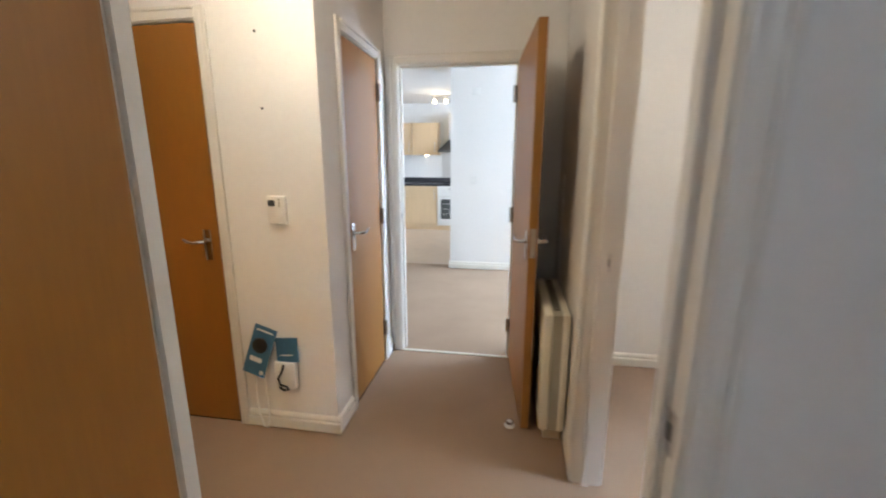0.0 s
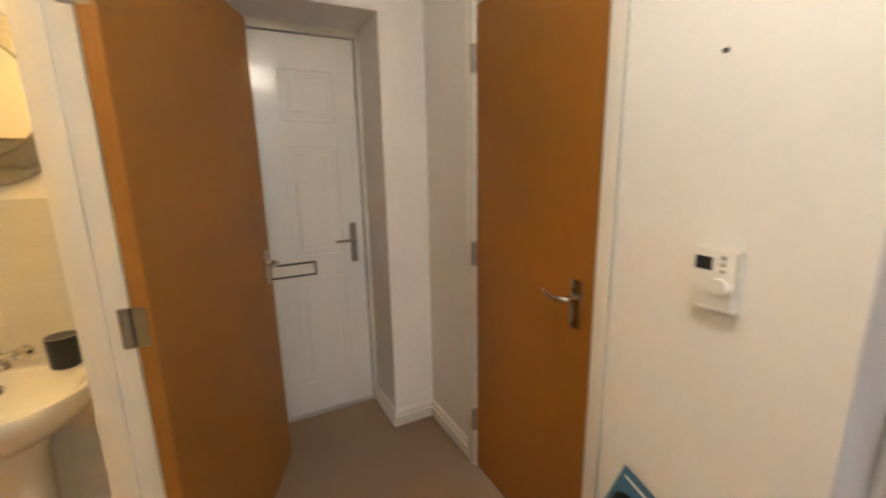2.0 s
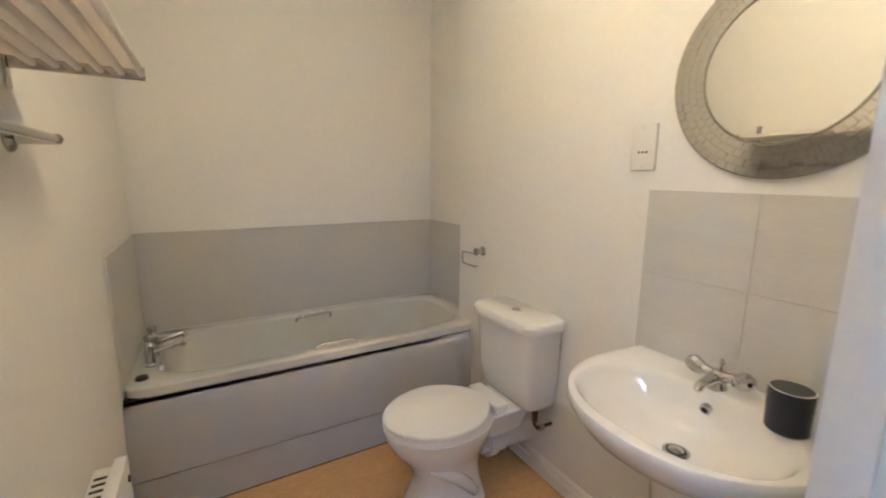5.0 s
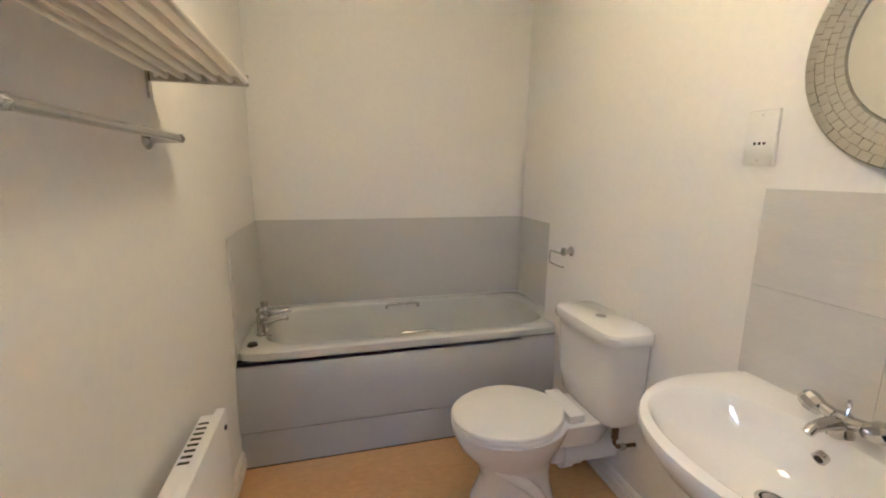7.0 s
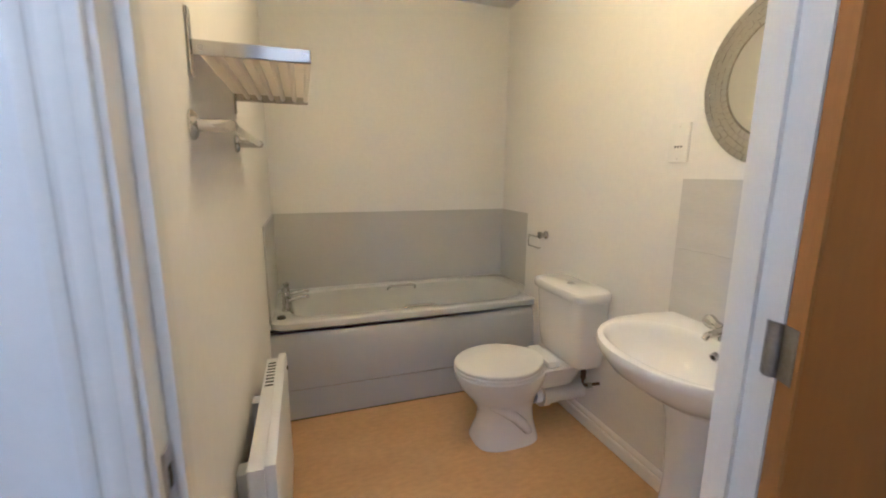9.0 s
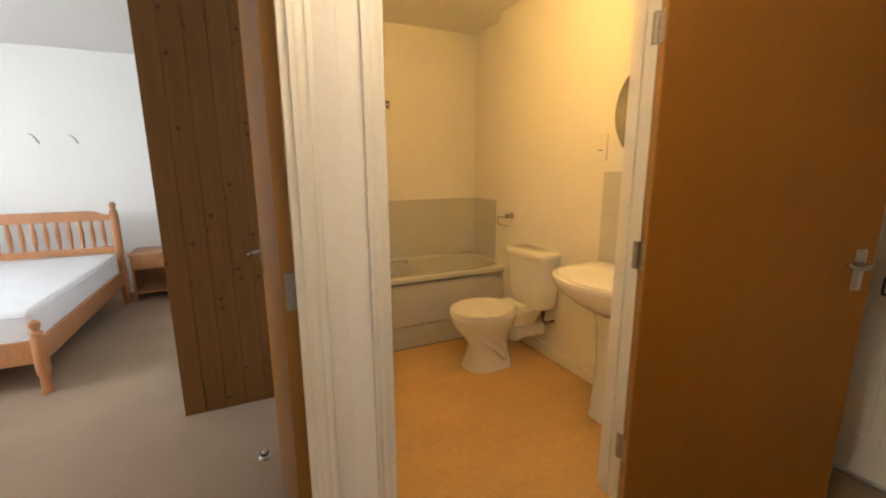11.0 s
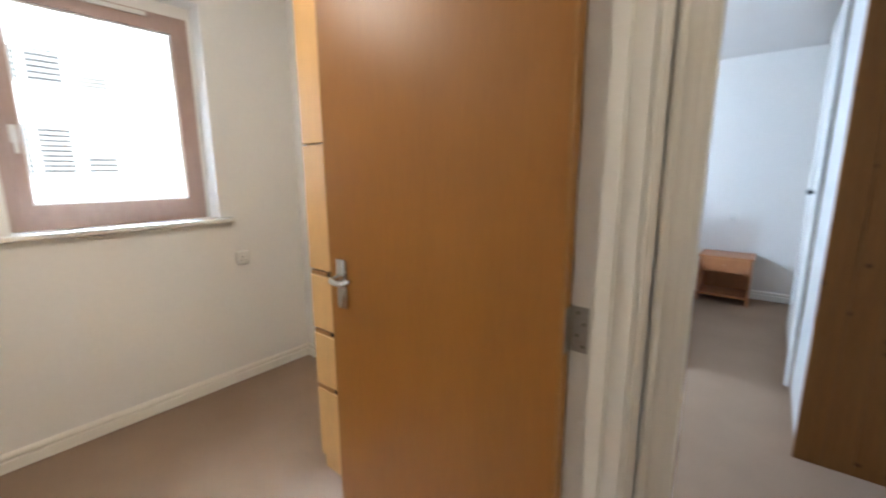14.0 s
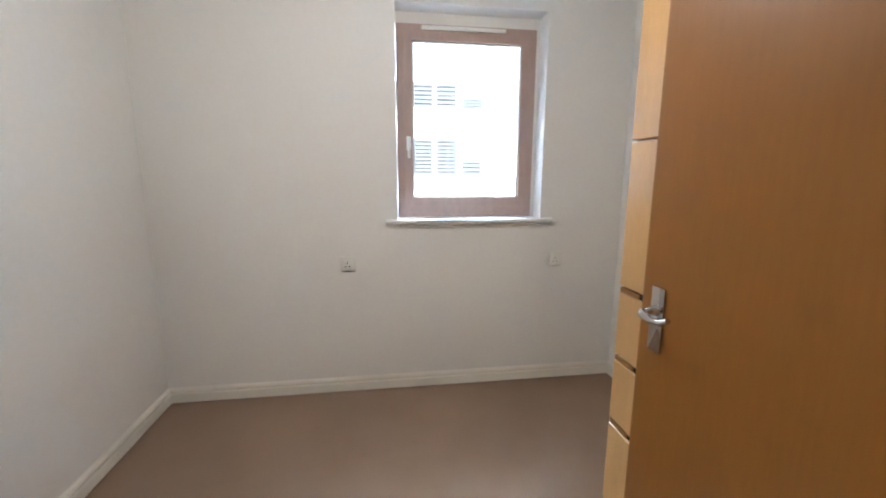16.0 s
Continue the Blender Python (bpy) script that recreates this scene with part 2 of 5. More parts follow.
skirting([("x", 6.00, -1, 0.034, 0.866), ("y", 0.85, 1, 6.00, 6.44), ("y", 0.05, -1, 6.00, 6.44), ("y", 4.4, -1, 3.70, 9.42), ("x", 9.42, -1, 0.75, 4.4)])


def door_frame(name, along, span, face0, face1, stop_side, head=HEAD, sides=(True, True)):
    """Lining, stops and moulded architraves round one opening."""
    top = empty(name, pose(0, 0, 0), "white gloss painted door frame with moulded architraves", "door frame", "structure")

    def row(a0, a1, f0, f1, z0, z1):
        f0, f1 = min(f0, f1), max(f0, f1)
        return (a0, a1, f0, f1, z0, z1) if along == "x" else (f0, f1, a0, a1, z0, z1)

    a, b = span
    e = 0.003
    boxes("lining", GLOSS, [row(a - L, a, face0 - e, face1 + e, 0, head)], top)
    boxes("lining", GLOSS, [row(b, b + L, face0 - e, face1 + e, 0, head)], top)
    boxes("lining", GLOSS, [row(a - L, b + L, face0 - e, face1 + e, head, head + L)], top)
    s0, s1 = (face0 + 0.043, face0 + 0.075) if stop_side < 0 else (face1 - 0.075, face1 - 0.043)
    boxes("door_stop", GLOSS, [row(a, a + 0.012, s0, s1, 0, head), row(b - 0.012, b, s0, s1, 0, head), row(a + 0.012, b - 0.012, s0, s1, head - 0.012, head)], top)
    for use, f, side in ((sides[0], face0, -1), (sides[1], face1, 1)):
        if not use:
            continue
        for p, q, z0, z1, up in ((a - A, a - 0.006, 0, head + A, 0), (b + 0.006, b + A, 0, head + A, 0), (a - 0.006, b + 0.006, head + 0.006, head + A, 1)):
            bm = bmesh.new()
            if up:
                box(bm, *row(p, q, f + side * 0.004, f + side * 0.014, z0, z1), bevel=0.002, seg=1)
                box(bm, *row(p, q, f + side * 0.004, f + side * 0.020, z1 - 0.016, z1), bevel=0.004)
            else:
                outer = (p, p + 0.016) if p < a - 0.02 else (q - 0.016, q)
                mid = (p + 0.020, q - 0.012) if p < a - 0.02 else (p + 0.012, q - 0.020)
                box(bm, *row(p, q, f + side * 0.004, f + side * 0.014, z0, z1), bevel=0.002, seg=1)
                box(bm, *row(*outer, f + side * 0.004, f + side * 0.018, z0, z1), bevel=0.005)
                box(bm, *row(*mid, f + side * 0.004, f + side * 0.016, z0, z1 - 0.02), bevel=0.005)
            part("architrave", bm, GLOSS, top, smooth=True)
    return top


frame_1 = door_frame("door_frame_1", "x", LIV, 3.60, 3.70, -1)
frame_2 = door_frame("door_frame_2", "x", BED1, 1.395, 1.470, -1)
frame_3 = door_frame("door_frame_3", "x", BATH, 1.375, 1.472, 1, sides=(False, True))
door_frame("door_frame_4", "y", STORE, -0.135, -0.035, 1, sides=(False, True))
door_frame("door_frame_5", "x", CUP, 2.615, 2.715, -1, sides=(True, False))
frame_6 = door_frame("door_frame_6", "y", BED2, 1.112, 1.222, 1)


def hinge_plates(frame_top, x0, x1, y0, y1, thin):
    """Steel hinge leaves let into a lining, each with four screws; thin: the axis and side that the plate faces."""
    for z in (0.25, 1.03, 1.79):
        plate = boxes("hinge_plate", HINGE, [(x0, x1, y0, y1, z - 0.05, z + 0.05)], frame_top, "dull steel hinge plate")
        for u, dz in ((0.3, -0.036), (0.68, -0.013), (0.3, 0.013), (0.68, 0.036)):
            bm = bmesh.new()
            if thin[0] == "y":
                p = Vector((x0 + (x1 - x0) * u, y1 if thin[1] > 0 else y0, z + dz))
                q = p + Vector((0, thin[1] * 0.0008, 0))
            else:
                p = Vector((x1 if thin[1] > 0 else x0, y0 + (y1 - y0) * u, z + dz))
                q = p + Vector((thin[1] * 0.0008, 0, 0))
            cylinder(bm, p, q, 0.0042, n=10)
            part("screw_head", bm, SCREW, plate)


hinge_plates(frame_6, 1.190, 1.224, 1.6322, 1.6336, ("y", 1))
hinge_plates(frame_3, -0.9698, -0.9684, 1.450, 1.474, ("x", 1))
hinge_plates(frame_2, 0.1882, 0.1896, 1.396, 1.429, ("x", 1))
hinge_plates(frame_1, 0.8204, 0.8218, 3.602, 3.634, ("x", -1))


def lever_handle(door, x, z, side, y, inward):
    """A long backplate and a curved lever on one face; inward: the way along x in which the lever points."""
    bm = bmesh.new()
    y0, y1 = sorted((y, y + side * 0.007))
    box(bm, x - 0.021, x + 0.021, y0, y1, z - 0.098, z + 0.055, bevel=0.003)
    plate = part("handle_plate", bm, CHROME, door, "polished chrome backplate", True)
    bm = bmesh.new()
    cylinder(bm, (x, y + side * 0.006, z), (x, y + side * 0.022, z), 0.013, 0.010)
    pts = [(x, y + side * 0.02, z), (x, y + side * 0.042, z), (x + inward * 0.012, y + side * 0.052, z), (x + inward * 0.040, y + side * 0.053, z - 0.006), (x + inward * 0.070, y + side * 0.052, z - 0.002), (x + inward * 0.095, y + side * 0.054, z + 0.012)]
    sweep(bm, pts, [0.009, 0.009, 0.0095, 0.008, 0.007, 0.006], 12)
    part("lever", bm, CHROME, door, "curved polished chrome lever", True)
    return plate


def flush_door(name, width, m, thick, label, handle_z=1.0):
    """A veneered flush door: hinge line at the origin, leaf along x, its thickness to one side in y (sign of thick)."""
    door = empty(name, m, label, "door", "structure")
    t0, t1 = sorted((0.0, thick))
    bm = bmesh.new()
    box(bm, 0.009, width - 0.010, t0, t1, 0.012, HEAD - 0.007)
    part("leaf", bm, VENEER, door)
    boxes("lipping", LIPPING, [(width - 0.0099, width - 0.003, t0 + 0.0005, t1 - 0.0005, 0.012, HEAD - 0.007)], door, "paler wooden edge strip")
    boxes("lipping", LIPPING, [(0.003, 0.0089, t0 + 0.0005, t1 - 0.0005, 0.012, HEAD - 0.007)], door, "paler wooden edge strip")
    for side, y in ((-1, t0), (1, t1)):
        lever_handle(door, width - 0.062, handle_z, side, y, -1)
    boxes("latch_plate", STEEL, [(width - 0.0031, width - 0.0015, (t0 + t1) / 2 - 0.012, (t0 + t1) / 2 + 0.012, 0.93, 1.07)], door)
    sign = -1 if thick < 0 else 1
    for z in (0.25, 1.03, 1.79):
        bm = bmesh.new()
        cylinder(bm, (0, -sign * 0.014, z - 0.05), (0, -sign * 0.014, z + 0.05), 0.0120, n=14)
        for k in range(-2, 3):
            cylinder(bm, (0, -sign * 0.014, z + k * 0.02 - 0.001), (0, -sign * 0.014, z + k * 0.02 + 0.001), 0.0127, n=14)
        box(bm, 0.001, 0.003, min(0, sign * 0.032), max(0, sign * 0.032), z - 0.05, z + 0.05)
        part("hinge", bm, HINGE, door, "dull steel butt hinge", True)
    return door


flush_door("door_1", 0.815, pose(0.823, 3.598, 0, 0, 0, 180 + 95), 0.042, "cherry-veneered flush door standing open into the hall")
flush_door("door_2", 0.836, pose(0.190, 1.393, 0, 0, 0, -88), 0.042, "cherry-veneered flush door standing open into the bedroom")
flush_door("door_3", 0.838, pose(-0.967, 1.478, 0, 0, 0, 156.5), -0.042, "cherry-veneered flush bathroom door swung wide open")
flush_door("door_4", 0.543, pose(-0.034, 3.410, 0, 0, 0, -90), -0.042, "narrow closed cherry-veneered store cupboard door")
flush_door("door_5", 0.628, pose(-1.223, 2.614, 0, 0, 0, 0), 0.042, "closed cherry-veneered hall cupboard door")
flush_door("door_6", 0.745, pose(1.226, 1.634, 0, 0, 0, 2), 0.042, "cherry-veneered flush door standing open into the room", 1.048)

# ---- more materials ----
PORCELAIN = material("white glazed ceramic", (0.82, 0.81, 0.78), 0.08, vary=0.015, scale=2, coat=0.4)
ACRYLIC = material("white acrylic", (0.86, 0.85, 0.83), 0.12, vary=0.02, scale=2)
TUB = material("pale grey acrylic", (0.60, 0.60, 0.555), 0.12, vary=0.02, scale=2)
PLASTIC = material("white plastic", (0.78, 0.77, 0.73), 0.35, vary=0.03, scale=6)
DOOR_PAINT = material("white moulded door skin", (0.80, 0.80, 0.77), 0.16, vary=0.03, scale=5, bump=0.04, bump_scale=80)
CREAM = material("cream enamel", (0.70, 0.66, 0.55), 0.35, vary=0.04, scale=5)
CREAM_BAR = material("cream coated wire", (0.78, 0.74, 0.66), 0.3, vary=0.03)
OLIVE = material("grey-green plastic", (0.33, 0.31, 0.24), 0.5, vary=0.05)
SPLASH = material("grey wet-wall panel", (0.54, 0.53, 0.50), 0.34, vary=0.03, scale=2, fine=90)
TILE = material("pale grey glazed tile", (0.62, 0.605, 0.575), 0.22, vary=0.05, scale=3, fine=40, bump=0.12, bump_scale=14, stretch=(1, 1, 9))
GROUT = material("white grout", (0.72, 0.71, 0.68), 0.85, vary=0.05)
MIRROR = material("mirror silver", (0.86, 0.87, 0.85), 0.015, 1.0, vary=0.0)
SMOKED = material("smoked mirror glass", (0.66, 0.66, 0.63), 0.06, 1.0, vary=0.05, scale=30)
BLACK = material("black plastic", (0.012, 0.012, 0.014), 0.4, vary=0.1)
OVEN_GLASS = material("dark oven glass", (0.07, 0.075, 0.07), 0.08, vary=0.2, scale=4)
HOOD = material("dark brushed steel", (0.16, 0.155, 0.15), 0.35, 1.0, vary=0.1, scale=30, fine=300, stretch=(1, 1, 8))
DULL = material("dull bronze-grey metal", (0.26, 0.24, 0.21), 0.35, 1.0, vary=0.1)
NAVY = material("dark navy glaze", (0.012, 0.016, 0.032), 0.3, vary=0.1, scale=20)
DARK = material("shadow gap", (0.02, 0.018, 0.016), 0.8, vary=0.1)
PINE = material("orange varnished pine", (0.44, 0.19, 0.075), 0.38, vary=0.18, scale=5, fine=40, stretch=(5, 5, 0.8))
MATTRESS = material("white mattress fabric", (0.78, 0.79, 0.82), 0.9, vary=0.05, scale=5, fine=160, bump=0.25, bump_scale=90)
BEECH = material("beech laminate", (0.60, 0.36, 0.13), 0.36, vary=0.10, scale=4, fine=40, stretch=(5, 5, 0.5))
UNIT = material("maple laminate", (0.62, 0.45, 0.26), 0.4, vary=0.06, scale=4, stretch=(4, 4, 0.6))
WORKTOP = material("dark laminate worktop", (0.03, 0.03, 0.035), 0.3, vary=0.3, scale=60)
# Stain colour paled to take in the haze of glare round the window.
FRAME = material("stained timber window frame", (0.42, 0.31, 0.265), 0.45, vary=0.12, scale=8, fine=60, stretch=(4, 4, 0.7))
RENDER = material("white masonry render", (0.74, 0.74, 0.71), 0.9, vary=0.06, scale=1.5, fine=30, bump=0.3, bump_scale=60)
BLIND = material("grey-green blind", (0.14, 0.135, 0.115), 0.8, vary=0.08)
LEAFLET = material("blue printed card", (0.05, 0.145, 0.26), 0.35, vary=0.15, scale=14)
PAPER = material("white paper", (0.78, 0.78, 0.76), 0.7, vary=0.03)
BROWN = material("brown rubber", (0.10, 0.06, 0.035), 0.6, vary=0.2)


def glowing(name, colour, strength):
    m = bpy.data.materials.new(name)
    m.use_nodes = True
    p = m.node_tree.nodes["Principled BSDF"]
    p.inputs["Base Color"].default_value = (*colour, 1)
    p.inputs["Emission Color"].default_value, p.inputs["Emission Strength"].default_value = (*colour, 1), strength
    return m


def glass(name):
    m = bpy.data.materials.new(name)
    m.use_nodes = True
    p = m.node_tree.nodes["Principled BSDF"]
    p.inputs["Transmission Weight"].default_value, p.inputs["Roughness"].default_value, p.inputs["IOR"].default_value = 1.0, 0.0, 1.45
    p.inputs["Base Color"].default_value = (0.97, 0.99, 0.98, 1)
    return m


def frosted(name, colour):
    """A thin sheet that lets half of the light through, scattered."""
    m = material(name, colour, 0.5, vary=0.02)
    nt = m.node_tree
    mix, tr = nt.nodes.new("ShaderNodeMixShader"), nt.nodes.new("ShaderNodeBsdfTranslucent")
    tr.inputs["Color"].default_value = (*colour, 1)
    nt.links.new(nt.nodes["Principled BSDF"].outputs[0], mix.inputs[1])
    nt.links.new(tr.outputs[0], mix.inputs[2])
    nt.links.new(mix.outputs[0], nt.nodes["Material Output"].inputs["Surface"])
    return m


FROSTED = frosted("frosted cream sheet", (0.80, 0.76, 0.68))
GLASS = glass("window glass")
BULB = glowing("lit bulb", (1.0, 0.72, 0.36), 4.0)
LANTERN = glowing("lit paper shade", (1.0, 0.74, 0.38), 0.42)


def knotty(name, base, dark):
    """Brown boards with vertical grain and dark round knots."""
    m = material(name, base, 0.62, spec=0.25, vary=0.17, scale=5, fine=26, stretch=(8, 8, 0.5), bump=0.06, bump_scale=40)
    nt = m.node_tree
    p = nt.nodes["Principled BSDF"]
    co, sp, cb, add, vo, rg, mx, ob, sh = (nt.nodes.new("ShaderNode" + k) for k in ("TexCoord", "SeparateXYZ", "CombineXYZ", "Math", "TexVoronoi", "MapRange", "MixRGB", "ObjectInfo", "Math"))
    nt.links.new(co.outputs["Object"], sp.inputs[0])
    nt.links.new(sp.outputs["X"], add.inputs[0])
    nt.links.new(sp.outputs["Y"], add.inputs[1])
    sh.operation = "MULTIPLY_ADD"
    nt.links.new(ob.outputs["Random"], sh.inputs[0])
    sh.inputs[1].default_value = 7.0
    nt.links.new(sp.outputs["Z"], sh.inputs[2])
    nt.links.new(add.outputs[0], cb.inputs["X"])
    nt.links.new(sh.outputs[0], cb.inputs["Y"])
    vo.voronoi_dimensions = "2D"
    nt.links.new(cb.outputs[0], vo.inputs["Vector"])
    vo.inputs["Scale"].default_value = 6.5
    rg.inputs["From Min"].default_value, rg.inputs["From Max"].default_value = 0.025, 0.095
    rg.inputs["To Min"].default_value, rg.inputs["To Max"].default_value = 0.9, 0.0
    nt.links.new(vo.outputs["Distance"], rg.inputs["Value"])
    link = p.inputs["Base Color"].links[0].from_socket
    few, some, both = (nt.nodes.new("ShaderNode" + k) for k in ("SeparateColor", "Math", "Math"))
    some.operation, both.operation = "GREATER_THAN", "MULTIPLY"
    some.inputs[1].default_value = 0.62
    nt.links.new(vo.outputs["Color"], few.inputs[0])
    nt.links.new(few.outputs[0], some.inputs[0])
    nt.links.new(some.outputs[0], both.inputs[0])
    nt.links.new(rg.outputs[0], both.inputs[1])
    nt.links.new(both.outputs[0], mx.inputs["Fac"])
    nt.links.new(link, mx.inputs["Color1"])
    mx.inputs["Color2"].default_value = (*dark, 1)
    nt.links.new(mx.outputs["Color"], p.inputs["Base Color"])
    return m


WHITE_DOOR = material("white satin laminate", (0.76, 0.76, 0.74), 0.22, vary=0.03, scale=3)
KNOTTY = knotty("knotty brown pine", (0.200, 0.088, 0.024), (0.050, 0.018, 0.006))


# ---- entrance ----
def entrance_door():
    door = empty("door_7", pose(0, 0, 0), "white six-panel front door with letterbox, closed", "front door", "structure")
    x, y0, y1, top = -2.03, 1.510, 2.364, 2.022
    boxes("door_lining", GLOSS, [(x - 0.06, x + 0.035, y1 + 0.006, 2.390, 0, 2.065), (x - 0.06, x + 0.035, 1.47, y0 - 0.006, 0, 2.065), (x - 0.06, x + 0.035, y0 - 0.006, y1 + 0.006, top + 0.006, 2.065)], door)
    boxes("gap_seal", DARK, [(x - 0.05, x + 0.002, y1, y1 + 0.006, 0, top), (x - 0.05, x + 0.002, y0, y1, top, top + 0.006)], door, "dark rubber weather seal")
    boxes("leaf", DOOR_PAINT, [(x - 0.04, x + 0.012, y0, y1, 0.018, top)], door)
    boxes("threshold", STEEL, [(x - 0.06, x + 0.03, 1.49, y1 + 0.02, 0, 0.014)], door, "metal threshold strip")
    for a, b in ((y0 + 0.115, y0 + 0.375), (y1 - 0.375, y1 - 0.115)):
        for z0, z1 in ((0.20, 0.80), (0.93, 1.50), (1.62, 1.86)):
            bm = bmesh.new()
            f = x + 0.012
            for d, t in ((0.0, 0.007), (0.035, 0.009)):
                pts = [(f + t, a + d, z0 + d), (f + t, b - d, z0 + d), (f + t, b - d, z1 - d), (f + t, a + d, z1 - d)]
                for p, q in zip(pts, pts[1:] + pts[:1]):
                    cylinder(bm, p, q, 0.0032 if d == 0 else 0.0022, n=8)
            box(bm, f + 0.001, f + 0.006, a + 0.042, b - 0.042, z0 + 0.042, z1 - 0.042, bevel=0.003, seg=1)
            part("raised_panel", bm, DOOR_PAINT, door, smooth=True)
    bm = bmesh.new()
    yc = (y0 + y1) / 2 + 0.006
    for p in ((yc - 0.15, yc + 0.15, 0.826, 0.834), (yc - 0.15, yc + 0.15, 0.892, 0.900), (yc - 0.15, yc - 0.142, 0.834, 0.892), (yc + 0.142, yc + 0.15, 0.834, 0.892)):
        box(bm, x + 0.012, x + 0.024, *p, bevel=0.002, seg=1)
    slot = part("letterbox", bm, DARK, door, "letterbox with a dark surround")
    boxes("letterbox_flap", GLOSS, [(x + 0.012, x + 0.019, yc - 0.141, yc + 0.141, 0.835, 0.891)], slot, "white flap")
    bm = bmesh.new()
    box(bm, x + 0.012, x + 0.022, y1 - 0.075, y1 - 0.040, 0.87, 1.09, bevel=0.004)
    part("handle_plate", bm, DULL, door, "long dull metal backplate")
    bm = bmesh.new()
    sweep(bm, [(x + 0.02, y1 - 0.057, 1.0), (x + 0.06, y1 - 0.057, 1.0), (x + 0.066, y1 - 0.07, 1.0), (x + 0.066, y1 - 0.165, 1.0)], [0.010, 0.009, 0.009, 0.007], 12)
    part("lever", bm, DULL, door, smooth=True)


entrance_door()


# ---- hall ----
def thermostat():
    top = empty("thermostat", pose(-0.266, 2.613, 1.10, 0, 0, 0), "white wall thermostat with a small dark screen", "thermostat")
    bm = bmesh.new()
    box(bm, -0.044, 0.044, -0.028, 0, 0, 0.125, bevel=0.006)
    part("casing", bm, PLASTIC, top, smooth=True)
    boxes("screen", BLACK, [(-0.036, -0.002, -0.0292, -0.0275, 0.078, 0.106)], top, "dark display")
    for k in range(3):
        bm = bmesh.new()
        cylinder(bm, (0.020, -0.027, 0.080 + k * 0.014), (0.020, -0.031, 0.080 + k * 0.014), 0.0045, n=12)
        part("button", bm, OLIVE, top, "small grey button", True)
    bm = bmesh.new()
    cylinder(bm, (0.018, -0.027, 0.048), (0.018, -0.036, 0.048), 0.018, 0.016)
    part("dial", bm, PLASTIC, top, smooth=True)
    bm = bmesh.new()
    box(bm, -0.030, 0.046, -0.026, 0, -0.007, 0.001, bevel=0.002)
    part("base_lip", bm, PLASTIC, top)


thermostat()


def screw(x, z):
    bm = bmesh.new()
    cylinder(bm, (x, 2.616, z), (x, 2.609, z), 0.006, 0.004, n=10)
    tagged(part("wall_plug", bm, BLACK), label="small dark screw hole plug in the wall", category="wall plug", group="wall plugs")


screw(-0.307, 1.612)
screw(-0.312, 1.93)


def socket_plate(name, m, width, height, label, holes=True):
    top = empty(name, m, label, "socket")
    bm = bmesh.new()
    box(bm, -width / 2, width / 2, -0.012, 0, -height / 2, height / 2, bevel=0.004)
    part("faceplate", bm, PLASTIC, top, smooth=True)
    if holes:
        gangs = 2 if width > 0.12 else 1
        for g in range(gangs):
            cx = (g - (gangs - 1) / 2) * 0.072
            boxes("rocker_switch", PLASTIC, [(cx - 0.022 + 0.03 * g, cx - 0.010 + 0.03 * g, -0.016, -0.011, 0.014, 0.032)], top)
            boxes("pin_slot", BLACK, [(cx - 0.003, cx + 0.003, -0.0128, -0.0115, 0.0, 0.010)], top)
            boxes("pin_slot", BLACK, [(cx - 0.015, cx - 0.008, -0.0128, -0.0115, -0.020, -0.014)], top)
            boxes("pin_slot", BLACK, [(cx + 0.008, cx + 0.015, -0.0128, -0.0115, -0.020, -0.014)], top)
    return top


